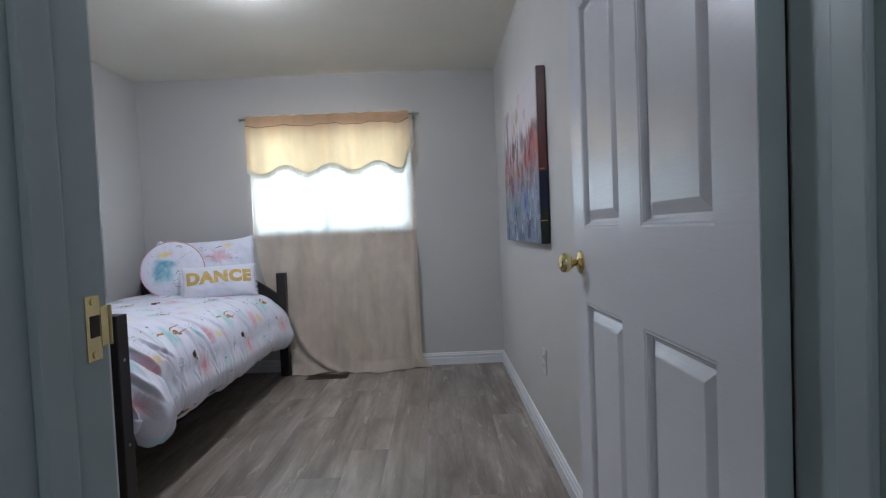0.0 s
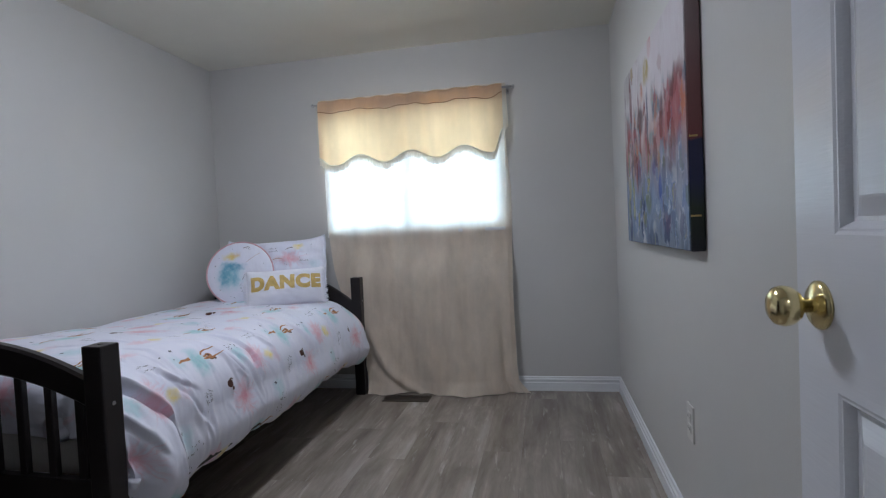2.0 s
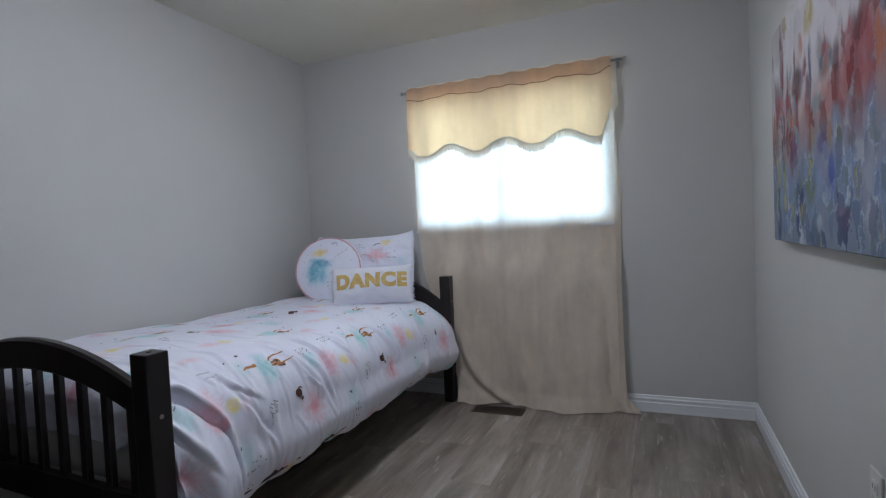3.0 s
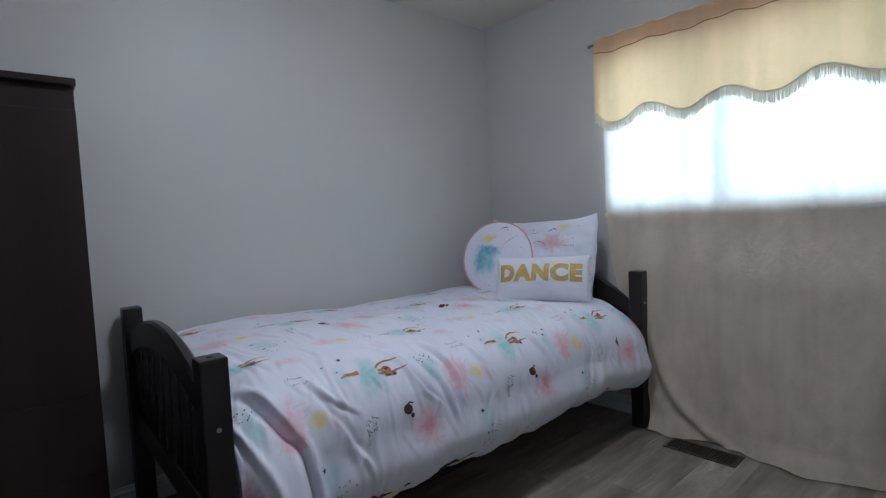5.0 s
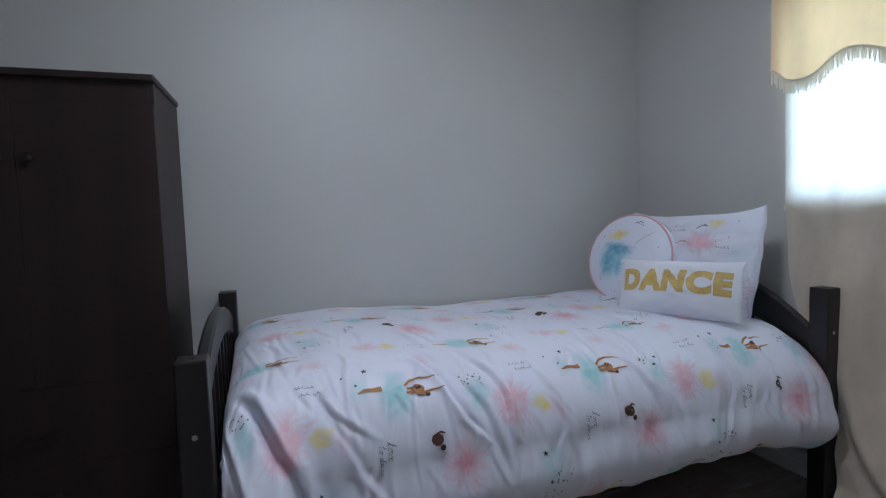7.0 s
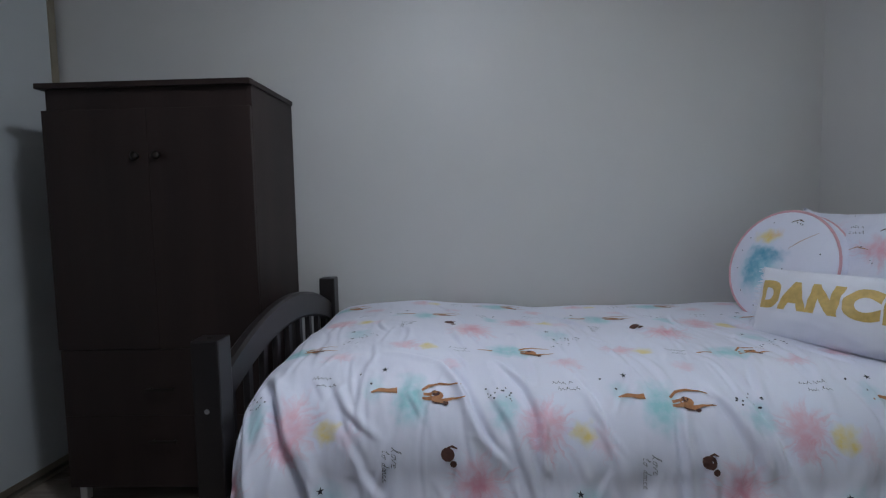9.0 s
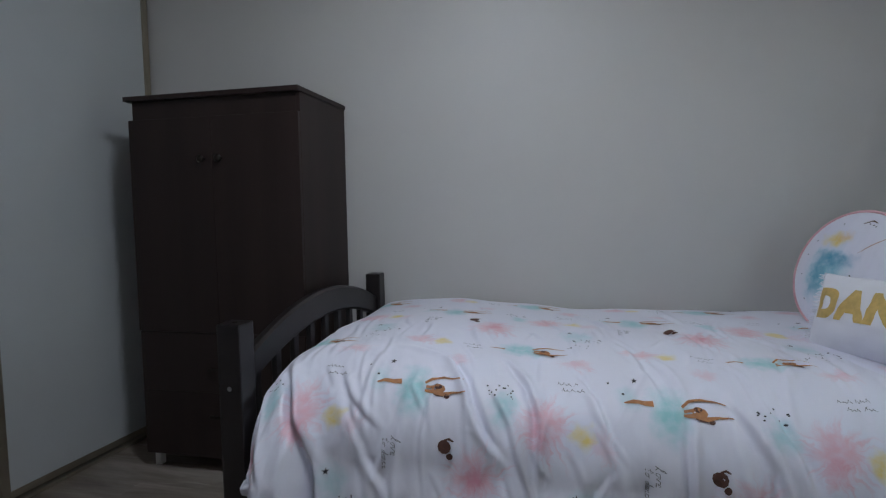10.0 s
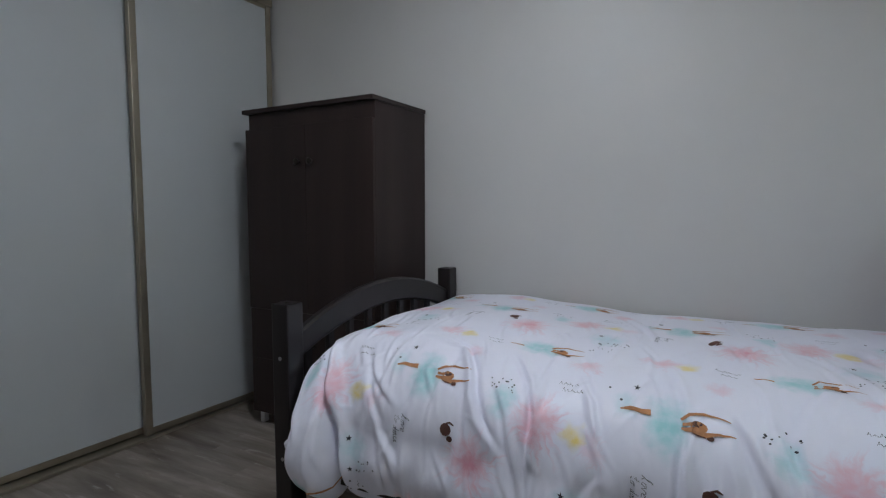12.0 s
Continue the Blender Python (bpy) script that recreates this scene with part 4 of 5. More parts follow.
for k in range(-40, 41):
    for axis, gap in ((Vector((1, 0, 0)), 0.012), (Vector((0, 1, 0)), 0.012)):
        bmesh.ops.bisect_plane(bm, geom=bm.verts[:] + bm.edges[:] + bm.faces[:], plane_co=axis * (k * gap), plane_no=axis)
wide = max(v.co.x for v in bm.verts) - min(v.co.x for v in bm.verts)
for v in bm.verts:
    a, b = 0.5 + v.co.x * (0.412 / wide) / 0.475, 0.5 + (v.co.y * 0.86 + 0.016) / 0.228
    v.co = dplace(a, b, -1) + dm.to_3x3() @ Vector((0, -0.0016, 0))
part("lettering", bm, GOLD, dance, "gold letters spelling DANCE")
rng = random.Random(3)
for s in (-1, 1):
    bm = bmesh.new()
    for k in range(70):
        z = -0.108 + 0.216 * k / 69 + rng.uniform(-0.002, 0.002)
        a = dm @ Vector((s * (0.222 + 0.010 * (z / 0.108) ** 2), rng.uniform(-0.003, 0.003), z))
        b = dm @ Vector((s * (0.236 + rng.uniform(0, 0.012)), rng.uniform(-0.008, 0.006), z + rng.uniform(-0.008, 0.006)))
        tube(a, b, 0.0021, 5, bm, 0.0012)
    part("fringe", bm, WHITECLOTH, dance, "white fringe")["kind"] = "stuff"

# ---- wardrobe ----
wardrobe = thing("wardrobe", (-2.02, 1.757, 0), "dark cherry wardrobe with two doors above two drawers", "wardrobe")
wx0, wx1, wy0, wy1, wz = -2.215, -1.829, 1.392, 2.136, 1.532
part("side_panel", block(wx0, wx1, wy0, wy0 + 0.016, 0.062, wz, 0.001), CHERRY, wardrobe)
part("side_panel", block(wx0, wx1, wy1 - 0.016, wy1, 0.062, wz, 0.001), CHERRY, wardrobe)
part("back_panel", block(wx0, wx0 + 0.008, wy0 + 0.016, wy1 - 0.016, 0.062, wz), CHERRY, wardrobe)
part("bottom_board", block(wx0 + 0.008, wx1, wy0 + 0.016, wy1 - 0.016, 0.064, 0.08), CHERRY, wardrobe)
part("middle_board", block(wx0 + 0.008, wx1, wy0 + 0.016, wy1 - 0.016, 0.572, 0.588), CHERRY, wardrobe)
part("head_rail", block(wx1 - 0.018, wx1, wy0 + 0.016, wy1 - 0.016, wz - 0.072, wz), CHERRY, wardrobe)
for fx in (wx0 + 0.01, wx1 - 0.045):
    for fy in (wy0 + 0.005, wy1 - 0.04):
        part("foot", block(fx, fx + 0.028, fy, fy + 0.028, 0.0, 0.062, 0.003), PLASTIC, wardrobe, "small pale foot block")
part("top", block(wx0, wx1 + 0.024, wy0 - 0.021, wy1 + 0.006, wz, wz + 0.02, 0.003), CHERRY, wardrobe, "overhanging dark top board")
mid = (wy0 + wy1) / 2
for s, (ya, yb) in ((-1, (wy0 - 0.006, mid - 0.0007)), (1, (mid + 0.0007, wy1))):
    d = part("door", block(wx1 + 0.0015, wx1 + 0.0175, ya, yb, 0.592, wz - 0.075, 0.002), CHERRY, wardrobe)
    m = Matrix.Translation((wx1 + 0.0175, mid + s * 0.038, 1.29)) @ Matrix.Rotation(radians(90), 4, "Y")
    part("knob", lathe([(0.006, 0.0), (0.006, 0.012), (0.014, 0.017), (0.015, 0.022), (0.010, 0.027), (0.002, 0.028)], m, 18), DARK, d, "small dark round knob", True)
for za, zb, zh in ((0.3438, 0.5908, 0.445), (0.07, 0.343, 0.25)):
    d = part("drawer_front", block(wx1 + 0.0015, wx1 + 0.0175, wy0, wy1, za, zb, 0.002), CHERRY, wardrobe)
    h = block(wx1 + 0.034, wx1 + 0.041, mid - 0.05, mid + 0.05, zh - 0.006, zh + 0.006, 0.003)
    tube((wx1 + 0.0175, mid - 0.04, zh), (wx1 + 0.036, mid - 0.04, zh), 0.004, 8, h)
    tube((wx1 + 0.0175, mid + 0.04, zh), (wx1 + 0.036, mid + 0.04, zh), 0.004, 8, h)
    part("handle", h, DARK, d, "dark bronze bar handle")

for o in wardrobe.children_recursive:
    for v in o.data.vertices:
        v.co.y += 0.05 * (wx1 - v.co.x)

# ---- curtain, valance, rod ----
ROD_Y, ROD_Z = 4.33, 1.938
rod = thing("curtain_rod", (-0.78, ROD_Y, ROD_Z), "thin nickel curtain rod with small end caps", "curtain rod")
part("rod", tube((-1.425, ROD_Y, ROD_Z), (-0.10, ROD_Y, ROD_Z), 0.007, 14), NICKEL, rod, "", True)
for x, s in ((-1.425, -1), (-0.10, 1)):
    part("finial", lathe([(0.007, 0), (0.011, 0.003), (0.012, 0.010), (0.008, 0.016), (0.002, 0.018)], Matrix.Translation((x, ROD_Y, ROD_Z)) @ Matrix.Rotation(radians(90 * s), 4, "Y"), 14), NICKEL, rod, "", True)
for x in (-1.40, -0.13):
    bm = block(x - 0.008, x + 0.008, N - 0.004, N, ROD_Z - 0.03, ROD_Z + 0.03, 0.001)
    tube((x, N - 0.003, ROD_Z - 0.012), (x, ROD_Y, ROD_Z - 0.012), 0.004, 8, bm)
    part("bracket", bm, NICKEL, rod)


def curtain_at(a, b):
    """a across, b down."""
    z = 1.965 + (0.004 - 1.965) * b
    left, right = -1.385 + 0.27 * smoothstep(0.45, 1.0, b), -0.168 + 0.012 * smoothstep(0.9, 1.0, b)
    x = left + (right - left) * a
    grow = 0.35 + 0.65 * smoothstep(0.0, 0.5, b)
    y = 4.322 + 0.009 * grow * math.sin(a * 27 + 1.5 * math.sin(a * 8 + b)) + 0.014 * noise.noise(Vector((a * 5, b * 1.3, 3.0))) * grow
    y += 0.005 * noise.noise(Vector((a * 14, b * 8, 8.0))) + 0.004 * noise.noise(Vector((a * 26 + b * 9, b * 20, 2.0))) * smoothstep(0.45, 0.7, b)
    y = min(y, 4.384)
    y += (0.046 + 0.020 * a) * smoothstep(0.72, 1.0, z) * (1 - smoothstep(1.66, 1.9, z))
    flare = smoothstep(0.70, 1.0, b)
    y -= flare * (0.03 + 0.02 * math.sin(a * 11 + 0.6))
    # cloth pushed aside by the bed: one deep fold that sweeps out to the floor, and softer ones beside it
    d = (a - 0.05 - 0.26 * max(0.0, (b - 0.66) / 0.34) ** 5.0) / 0.042
    y -= 0.022 * smoothstep(0.60, 0.86, b) * (math.exp(-(d - 1.2) ** 2) - 0.9 * math.exp(-(d + 0.5) ** 2))
    for k, (c, w, deep) in enumerate(((0.24, 0.06, 0.016), (0.46, 0.07, 0.014), (0.71, 0.05, 0.010), (0.90, 0.04, 0.014))):
        at = c + 0.16 * (b - 0.8) * (1.2 - k * 0.4)
        y -= deep * smoothstep(0.45, 1.0, b) * math.exp(-((a - at) / w) ** 2)
    y += 0.026 * smoothstep(0.70, 0.95, b) * math.exp(-((a - 0.945) / 0.018) ** 2)
    if b > 0.96:
        t = (b - 0.96) / 0.04
        y -= 0.045 * t * (0.6 + 0.4 * math.sin(a * 9 + 2))
        z = max(z, 0.003 + 0.008 * (1 + math.sin(a * 33)) * t * (1 - 0.6 * t))
        x += 0.065 * t * smoothstep(0.9, 1.0, a)
    return Vector((x, y, z))


curtain = thing("curtain", (-0.78, 4.30, 0), "beige linen curtain reaching the floor, lit through by the window", "curtain")
part("cloth", sheet(curtain_at, 170, 170), CURTAIN, curtain, "", True)


def hem_fold(a, b):
    p = curtain_at(1.0, b)
    return Vector((p.x - 0.004 + 0.034 * a + 0.006 * math.sin(b * 7), p.y + 0.004 + 0.010 * a + 0.006 * math.sin(b * 11), p.z))


part("side_fold", sheet(hem_fold, 6, 90), CURTAIN, curtain, "", True)


def scallop(a):
    x = -1.385 + 1.225 * a
    z = 1.556 - 0.030 * math.cos((x + 0.93) / 0.345 * 2 * math.pi)
    z += 0.12 * smoothstep(0.95, 1.0, a) + 0.02 * smoothstep(0.06, 0.0, a) + 0.014 * (a - 0.5)
    return z


def valance_at(a, b):
    x = -1.385 + 1.225 * a
    top = 1.958 + 0.004 * math.sin(a * 60)
    z = top + (scallop(a) - top) * b
    y = 4.298 - 0.006 * smoothstep(0.05, 0.5, b) + 0.006 * math.sin(a * 44 + 2 * math.sin(a * 11)) * (0.4 + 0.6 * b) + 0.006 * noise.noise(Vector((a * 7, b * 2, 5.0)))
    if b < 0.05:
        y += 0.018 * (1 - b / 0.05)
    return Vector((x, y, z))


val = thing("valance", (-0.78, 4.30, 1.55), "cream scalloped valance with cord and tassel fringe, glowing against the window", "curtain valance")
part("cloth", sheet(valance_at, 140, 40), VALANCE, val, "", True)
part("rod_pocket", sheet(lambda a, b: valance_at(a, b * 0.2) + Vector((0, 0.034 - 0.036 * smoothstep(0.6, 1.0, b), 0)), 100, 10), VALANCE, val, "double cloth rod pocket", True)
bm = bmesh.new()
for k in range(80):
    tube(valance_at(k / 80, 0.2) + Vector((0, -0.001, 0)), valance_at((k + 1) / 80, 0.2) + Vector((0, -0.001, 0)), 0.0024, 5, bm)
part("seam", bm, SEAM, val, "rust-coloured stitched seam")
bm = bmesh.new()
for k in range(70):
    tube(valance_at(k / 70, 1) + Vector((0, -0.002, 0)), valance_at((k + 1) / 70, 1) + Vector((0, -0.002, 0)), 0.0035, 6, bm)
part("cord", bm, FRINGE, val, "twisted cord edge")
rng = random.Random(8)
bm = bmesh.new()
for k in range(270):
    a = (k + 0.5) / 270
    p = valance_at(a, 1)
    tube(p, p + Vector((rng.uniform(-0.003, 0.003), rng.uniform(-0.003, 0.003), -0.046 + rng.uniform(-0.008, 0.008))), 0.0027, 5, bm, 0.0018)
part("fringe", bm, FRINGE, val, "ecru tassel fringe")["kind"] = "stuff"

# ---- canvas picture ----


def painting():
    m, nodes, links, bsdf = material("abstract_painting")
    tc = nodes.new("ShaderNodeTexCoord")
    sep = nodes.new("ShaderNodeSeparateXYZ")
    links.new(tc.outputs["Object"], sep.inputs[0])
    com = nodes.new("ShaderNodeCombineXYZ")
    links.new(sep.outputs["Y"], com.inputs["X"])
    links.new(sep.outputs["Z"], com.inputs["Y"])
    h = nodes.new("ShaderNodeMapRange")
    h.inputs["From Min"].default_value, h.inputs["From Max"].default_value = 0.97, 1.72
    n = noise_node(nodes, links, 7.0, 5.0, stretch=(1, 1.8, 0.7))
    a = nodes.new("ShaderNodeMath")
    a.operation = "MULTIPLY_ADD"
    a.inputs[1].default_value = 0.35
    links.new(sep.outputs["Z"], h.inputs["Value"])
    links.new(n.outputs["Fac"], a.inputs[0])
    links.new(h.outputs[0], a.inputs[2])
    ground = ramp(nodes, links, a.outputs[0], [(0.15, (0.25, 0.29, 0.34)), (0.38, (0.25, 0.31, 0.45)), (0.54, (0.31, 0.29, 0.34)), (0.66, (0.48, 0.30, 0.28)), (0.78, (0.66, 0.61, 0.63)), (1.0, (0.76, 0.73, 0.75))])
    red, brown, navy, pale = (0.24, 0.045, 0.04), (0.07, 0.035, 0.04), (0.03, 0.04, 0.12), (0.52, 0.52, 0.58)
    green, rose, gold, haze, slate = (0.17, 0.20, 0.09), (0.40, 0.14, 0.155), (0.48, 0.38, 0.13), (0.26, 0.33, 0.46), (0.10, 0.125, 0.19)
    maroon, teal, violet, orange = (0.17, 0.04, 0.055), (0.24, 0.36, 0.38), (0.12, 0.10, 0.27), (0.52, 0.17, 0.09)
    rng = random.Random(14)
    strokes = [(2.85, 1.62, 0.26, 0.14, (0.72, 0.66, 0.70), 0.8), (3.50, 1.66, 0.13, 0.08, (0.52, 0.50, 0.50), 0.9), (2.71, 1.41, 0.15, 0.09, rose, 0.95), (2.9, 1.35, 0.12, 0.05, rose, 0.6),
               (3.46, 1.58, 0.032, 0.13, maroon, 0.95), (3.60, 1.60, 0.016, 0.05, brown, 0.8), (3.52, 1.38, 0.05, 0.10, red, 0.9), (3.36, 1.33, 0.03, 0.14, rose, 0.8),
               (3.26, 1.46, 0.07, 0.06, brown, 0.9), (3.22, 1.56, 0.04, 0.05, orange, 0.8), (3.24, 1.63, 0.05, 0.05, (0.30, 0.33, 0.32), 0.8), (3.12, 1.62, 0.06, 0.05, gold, 0.95),
               (3.05, 1.69, 0.03, 0.05, (0.62, 0.14, 0.14), 0.95), (3.05, 1.36, 0.05, 0.03, teal, 0.85), (2.97, 1.46, 0.06, 0.05, slate, 0.85), (2.88, 1.43, 0.025, 0.06, brown, 0.8),
               (3.30, 1.28, 0.05, 0.04, violet, 0.8), (3.24, 1.09, 0.045, 0.08, navy, 0.95), (2.93, 1.17, 0.03, 0.05, (0.10, 0.14, 0.42), 0.9), (3.00, 1.25, 0.05, 0.03, violet, 0.7),
               (3.57, 1.10, 0.05, 0.08, green, 0.9), (3.47, 1.20, 0.05, 0.05, teal, 0.7), (3.13, 1.13, 0.05, 0.05, green, 0.8), (2.85, 1.05, 0.06, 0.04, (0.42, 0.27, 0.32), 0.9),
               (2.68, 1.11, 0.05, 0.10, pale, 0.8), (3.07, 1.0, 0.07, 0.035, slate, 0.8), (2.78, 1.25, 0.03, 0.07, brown, 0.6), (3.40, 1.05, 0.04, 0.05, haze, 0.9), (2.80, 1.18, 0.05, 0.04, haze, 0.8)]
    sets = [(11, (3.05, 3.62), (1.20, 1.56), (0.008, 0.020), (0.05, 0.13), (maroon, brown, slate, brown, green), 0.92),
            (5, (3.10, 3.62), (1.24, 1.52), (0.010, 0.026), (0.05, 0.12), (red, brown, red, rose, slate), 0.85),
            (7, (2.66, 3.55), (1.00, 1.30), (0.012, 0.035), (0.03, 0.08), (navy, slate, navy, brown, green), 0.8),
            (7, (2.64, 3.55), (1.00, 1.36), (0.008, 0.03), (0.02, 0.06), (pale, haze, haze, gold, rose), 0.75)]
    for n_strokes, ys, zs, rys, rzs, colours, share in sets:
        for _ in range(n_strokes):
            strokes.append((rng.uniform(*ys), rng.uniform(*zs), rng.uniform(*rys), rng.uniform(*rzs), rng.choice(colours), share))
    last = blots_on(nodes, links, com.outputs[0], ground.outputs["Color"], strokes, 0.04, 24.0, None, 0.75, (1.0, 0.6, 1), 0.55)
    # short daubs over it, paler above, redder in the middle, blue below
    warp = noise_node(nodes, links, 22.0, 5.0, rough=0.65)
    off = nodes.new("ShaderNodeVectorMath")
    off.operation = "MULTIPLY_ADD"
    off.inputs[1].default_value = (0.0, 0.10, 0.11)
    links.new(warp.outputs["Color"], off.inputs[0])
    links.new(tc.outputs["Object"], off.inputs[2])
    size = nodes.new("ShaderNodeMapping")
    size.inputs["Scale"].default_value = (0.0, 22.0, 13.0)
    size.inputs["Rotation"].default_value = (radians(12), 0, 0)
    links.new(off.outputs[0], size.inputs["Vector"])
    vor = nodes.new("ShaderNodeTexVoronoi")
    vor.feature = "SMOOTH_F1"
    vor.inputs["Scale"].default_value, vor.inputs["Smoothness"].default_value = 1.0, 0.45
    links.new(size.outputs[0], vor.inputs["Vector"])
    pick = nodes.new("ShaderNodeSeparateColor")
    links.new(vor.outputs["Color"], pick.inputs[0])
    low = ramp(nodes, links, pick.outputs["Red"], [(0.0, navy), (0.2, slate), (0.36, haze), (0.5, (0.66, 0.66, 0.70)), (0.62, (0.20, 0.26, 0.48)), (0.78, green), (0.88, (0.5, 0.46, 0.3)), (1.0, (0.05, 0.08, 0.28))])
    mid = ramp(nodes, links, pick.outputs["Red"], [(0.0, red), (0.2, brown), (0.36, rose), (0.52, slate), (0.66, (0.30, 0.40, 0.42)), (0.8, (0.56, 0.24, 0.14)), (0.9, pale), (1.0, brown)])
    high = ramp(nodes, links, pick.outputs["Red"], [(0.0, (0.68, 0.63, 0.66)), (0.4, (0.76, 0.73, 0.76)), (0.75, (0.64, 0.60, 0.62)), (0.93, rose), (1.0, gold)])

    def blend(k, x, y):
        mx = nodes.new("ShaderNodeMix")
        mx.data_type = "RGBA"
        links.new(k, mx.inputs["Factor"])
        links.new(x, mx.inputs["A"])
        links.new(y, mx.inputs["B"])
        return mx.outputs["Result"]

    def step(a0, a1):
        s = nodes.new("ShaderNodeMapRange")
        s.interpolation_type = "SMOOTHSTEP"
        s.inputs["From Min"].default_value, s.inputs["From Max"].default_value = a0, a1
        links.new(a.outputs[0], s.inputs["Value"])
        return s.outputs[0]
    daubs = blend(step(0.85, 0.95), blend(step(0.52, 0.64), low.outputs["Color"], mid.outputs["Color"]), high.outputs["Color"])
    share = nodes.new("ShaderNodeMapRange")
    share.inputs["From Min"].default_value, share.inputs["From Max"].default_value = 0.2, 0.8
    share.inputs["To Min"].default_value, share.inputs["To Max"].default_value = 0.05, 0.78
    links.new(pick.outputs["Green"], share.inputs["Value"])
    last = blend(share.outputs[0], last, daubs)
    deep = nodes.new("ShaderNodeHueSaturation")
    deep.inputs["Saturation"].default_value, deep.inputs["Value"].default_value = 1.18, 0.84
    links.new(last, deep.inputs["Color"])
    last = deep.outputs["Color"]
    links.new(last, bsdf.inputs["Base Color"])
    bsdf.inputs["Roughness"].default_value = 0.62
    bsdf.inputs["Specular IOR Level"].default_value = 0.2
    g = noise_node(nodes, links, 45.0, 4.0, stretch=(1, 1.6, 0.4))
    bump(nodes, links, g.outputs["Fac"], bsdf, 0.5, 0.003)
    return m


def painted_edge():
    m, nodes, links, bsdf = material("dark_painted_canvas_edge")
    tc = nodes.new("ShaderNodeTexCoord")
    sep = nodes.new("ShaderNodeSeparateXYZ")
    links.new(tc.outputs["Object"], sep.inputs[0])
    n = noise_node(nodes, links, 12.0, 4.0, stretch=(1, 1, 0.6))
    h = nodes.new("ShaderNodeMapRange")
    h.inputs["From Min"].default_value, h.inputs["From Max"].default_value = 0.97, 1.72
    links.new(sep.outputs["Z"], h.inputs["Value"])
    a = nodes.new("ShaderNodeMath")
    a.operation = "MULTIPLY_ADD"
    a.inputs[1].default_value = 0.08
    links.new(n.outputs["Fac"], a.inputs[0])
    links.new(h.outputs[0], a.inputs[2])
    r = ramp(nodes, links, a.outputs[0], [(0.05, (0.012, 0.014, 0.02)), (0.2, (0.02, 0.035, 0.02)), (0.3, (0.015, 0.02, 0.08)), (0.455, (0.02, 0.022, 0.075)), (0.468, (0.22, 0.06, 0.06)), (0.65, (0.21, 0.085, 0.085)), (0.9, (0.27, 0.19, 0.195))])
    links.new(r.outputs["Color"], bsdf.inputs["Base Color"])
    bsdf.inputs["Roughness"].default_value = 0.4
    bump(nodes, links, n.outputs["Fac"], bsdf, 0.2, 0.003)
    return m


art = thing("canvas_picture", (0.48, 3.1, 0.97), "unframed abstract canvas in reds, blues and pale pink on the wall", "picture")
PY0, PY1, PZ0, PZ1 = 2.585, 3.635, 0.968, 1.72
canvas = part("canvas_wrap", block(0.460, E - 0.002, PY0, PY1, PZ0, PZ1, 0.004), painted_edge(), art, "dark painted canvas edge")
part("painted_face", block(0.4565, 0.4598, PY0 + 0.003, PY1 - 0.003, PZ0 + 0.003, PZ1 - 0.003, 0.001), painting(), art, "abstract brushwork in reds, blues and pale pink")

for z, ya, yb in ((1.285, 0.462, 0.484), (1.065, 0.461, 0.488)):
    part("gold_stroke", block(ya, yb, PY0 - 0.0008, PY0 + 0.002, z, z + 0.005, 0.0004), GOLD, art, "short gold brush stroke on the edge")

# ---- outlet, floor vent, ceiling lamp ----
outlet = thing("wall_outlet", (E, 2.795, 0.41), "white duplex wall outlet", "outlet")
part("cover_plate", block(E - 0.006, E, 2.76, 2.83, 0.352, 0.468, 0.002), PLASTIC, outlet)
for z in (0.392, 0.43):
    r = part("receptacle", block(E - 0.009, E - 0.005, 2.779, 2.811, z - 0.014, z + 0.014, 0.003), PLASTIC, outlet)
    part("slot", block(E - 0.0095, E - 0.0088, 2.786, 2.788, z - 0.005, z + 0.006), DARK, r, "dark slot")
    part("slot", block(E - 0.0095, E - 0.0088, 2.802, 2.804, z - 0.005, z + 0.006), DARK, r, "dark slot")

vent = thing("floor_vent", (-0.83, 4.2, 0), "brown metal floor register in front of the curtain", "floor vent")
bm = block(-0.985, -0.685, 4.13, 4.142, 0.0, 0.005, 0.001)
block(-0.985, -0.685, 4.238, 4.25, 0.0, 0.005, 0.001, bm)
block(-0.985, -0.973, 4.142, 4.238, 0.0, 0.005, 0.001, bm)
block(-0.697, -0.685, 4.142, 4.238, 0.0, 0.005, 0.001, bm)
part("frame", bm, VENT, vent)
part("backing", block(-0.973, -0.697, 4.142, 4.238, 0.0, 0.001), DARK, vent)
for i in range(22):
    x = -0.967 + i * 0.0125
    part("slat", block(x, x + 0.005, 4.142, 4.238, 0.001, 0.0045), VENT, vent)


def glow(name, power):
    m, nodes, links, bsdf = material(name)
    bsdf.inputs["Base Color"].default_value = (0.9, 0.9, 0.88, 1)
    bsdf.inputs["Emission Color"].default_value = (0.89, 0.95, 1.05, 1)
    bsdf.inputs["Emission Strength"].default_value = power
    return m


lamp = thing("ceiling_lamp", (-0.89, 2.83, TOP), "round flush ceiling lamp with lit opal glass bowl", "ceiling lamp")
lm = Matrix.Translation((-0.89, 2.83, TOP)) @ Matrix.Rotation(math.pi, 4, "X")
part("base_ring", lathe([(0.165, 0.0), (0.165, 0.016), (0.155, 0.02), (0.10, 0.02)], lm, 40), NICKEL, lamp, "nickel base ring", True)
part("bowl", lathe([(0.15, 0.02), (0.146, 0.045), (0.12, 0.072), (0.07, 0.088), (0.002, 0.092)], lm, 40), glow("lit_opal_glass", LAMP_POWER), lamp, "lit opal glass bowl", True)

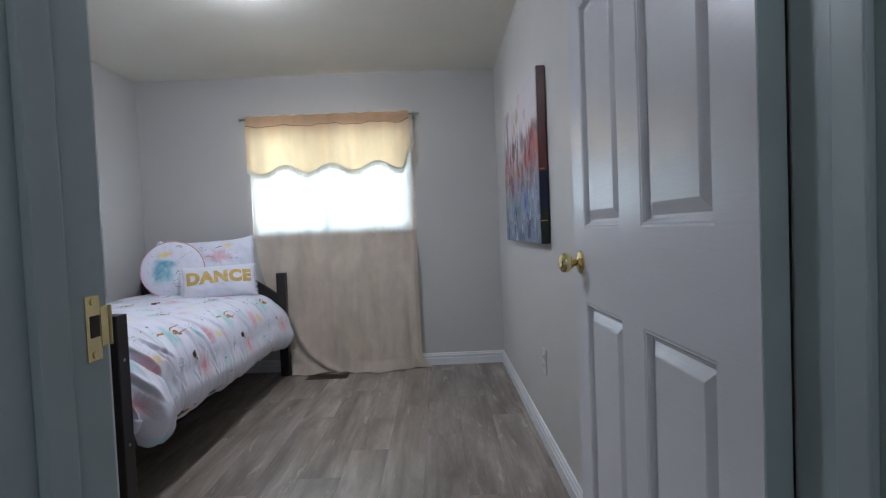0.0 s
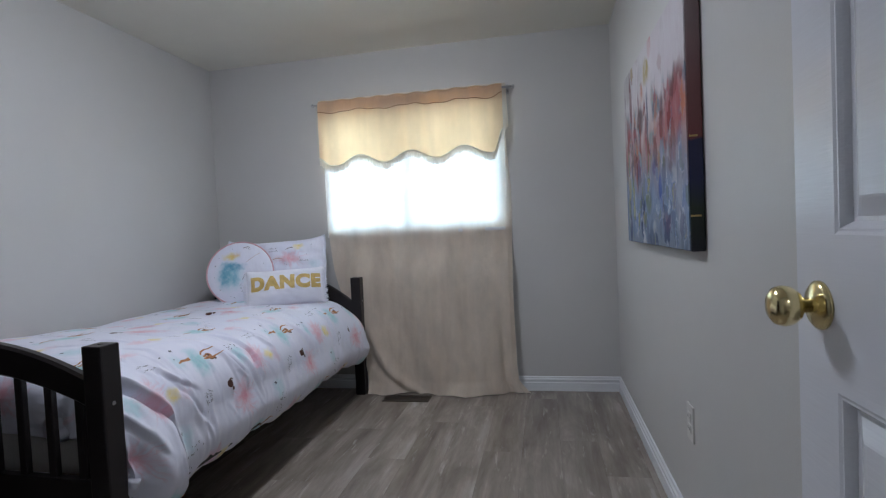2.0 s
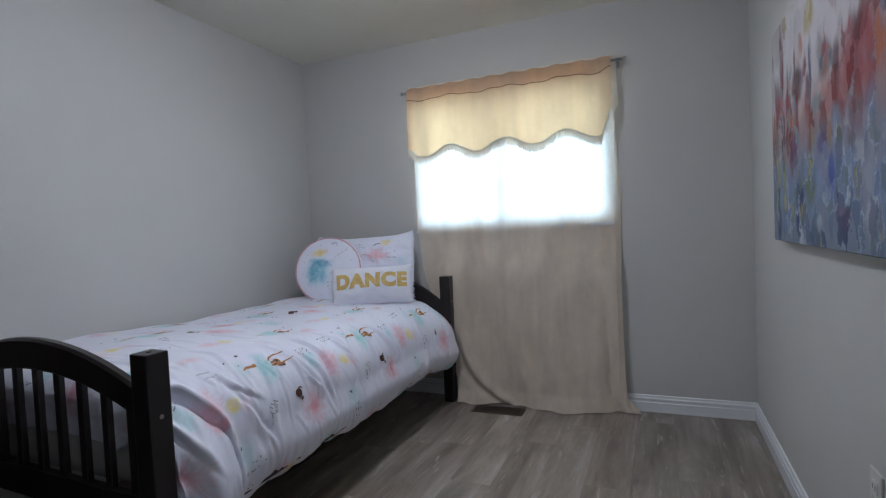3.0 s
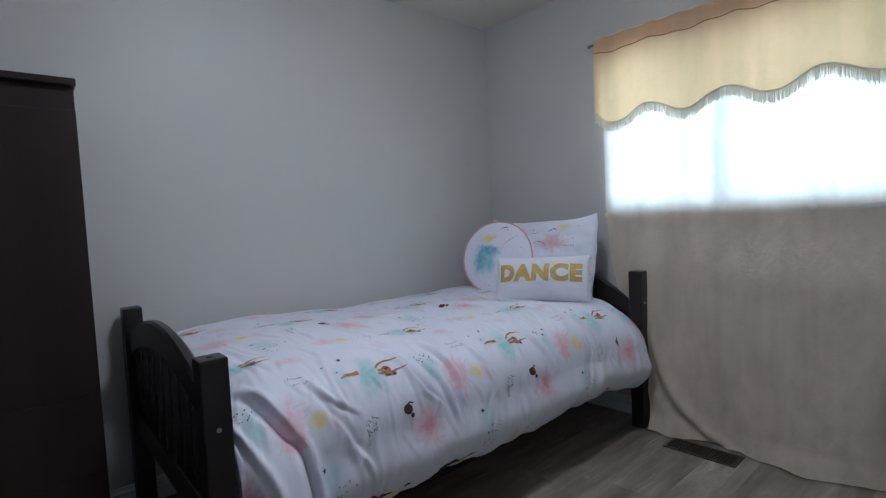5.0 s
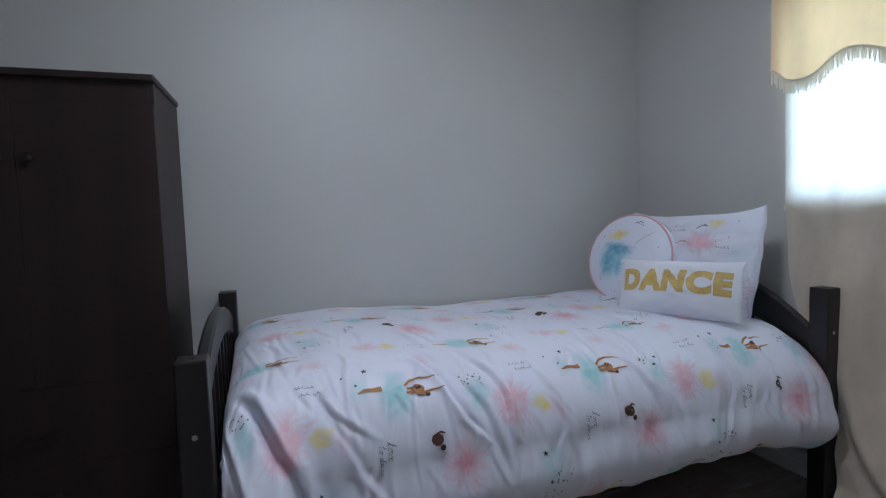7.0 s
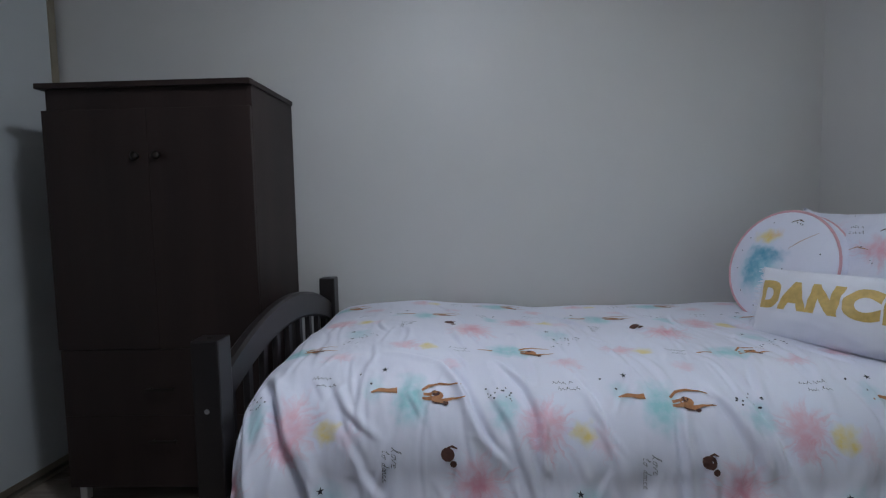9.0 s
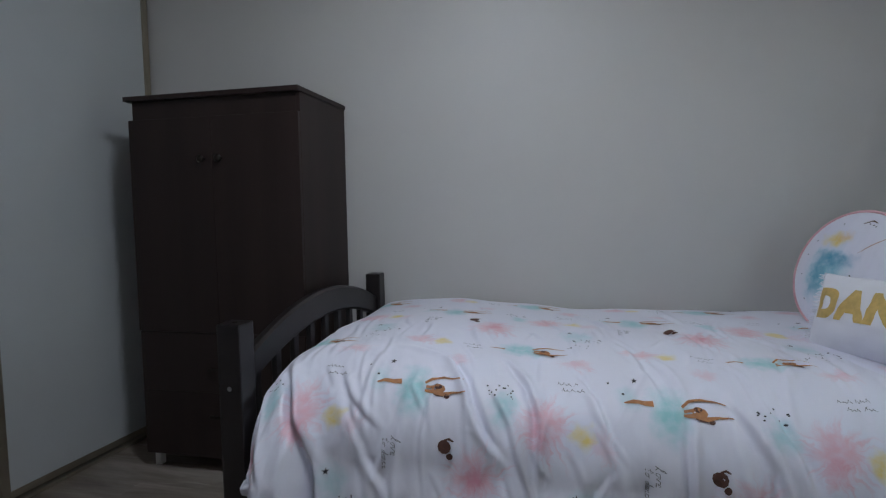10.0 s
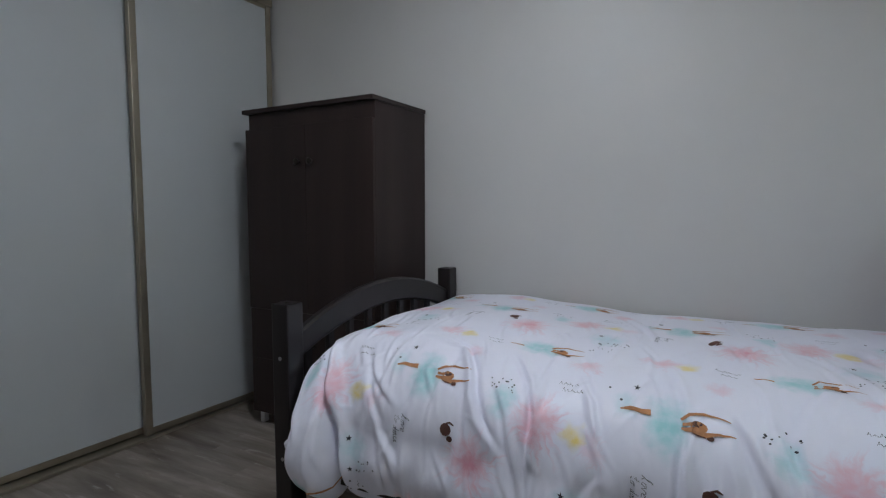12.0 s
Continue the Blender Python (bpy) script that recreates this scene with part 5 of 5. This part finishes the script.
# unseen hall lamp behind the camera, added for the light on the door jamb
hall_lamp = thing("hall_lamp", (0.2, -0.35, TOP), "unseen round flush hall lamp with lit opal glass bowl", "ceiling lamp")
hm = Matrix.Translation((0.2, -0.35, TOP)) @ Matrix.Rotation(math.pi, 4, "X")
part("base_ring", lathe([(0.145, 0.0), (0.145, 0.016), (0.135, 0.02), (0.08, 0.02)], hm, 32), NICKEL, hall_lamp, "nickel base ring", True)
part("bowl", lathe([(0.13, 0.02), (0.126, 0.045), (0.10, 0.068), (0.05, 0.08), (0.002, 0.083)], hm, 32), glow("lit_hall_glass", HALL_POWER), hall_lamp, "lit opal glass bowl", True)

# ---- floor planks ----
PW, PL = 0.18, 1.22
plank_mesh = {}


def plank(width, length):
    key = (round(width, 3), round(length, 3))
    if key not in plank_mesh:
        w, l, c = width - 0.0003, length - 0.0002, 0.0003
        bm = bmesh.new()
        low = [bm.verts.new((x * w / 2, y * l / 2, -0.0055)) for x, y in ((-1, -1), (1, -1), (1, 1), (-1, 1))]
        edge = [bm.verts.new((x * w / 2, y * l / 2, -c)) for x, y in ((-1, -1), (1, -1), (1, 1), (-1, 1))]
        up = [bm.verts.new((x * (w / 2 - c), y * (l / 2 - c), 0)) for x, y in ((-1, -1), (1, -1), (1, 1), (-1, 1))]
        for p, q in ((low, edge), (edge, up)):
            for k in range(4):
                bm.faces.new((p[k], p[(k + 1) % 4], q[(k + 1) % 4], q[k]))
        bm.faces.new(up)
        plank_mesh[key] = mesh_of("plank", bm, FLOOR)
    return plank_mesh[key]


rng = random.Random(11)
x = W
row = 0
while x < HALL[1]:
    w = min(PW, HALL[1] - x)
    y0 = 0.30 if x + w < CR else HALL[2]
    y1 = N if x < E else SOUT
    y = y0
    cut = round((0.35, 0.95, 0.6, 1.15, 0.2, 0.8)[row % 6], 3)
    while y < y1 - 0.001:
        l = min(cut, y1 - y)
        ob = new("plank", plank(w, l))
        ob.parent = floor
        ob.location = (x + w / 2, y + l / 2, 0)
        y += l
        cut = PL
    x += w
    row += 1
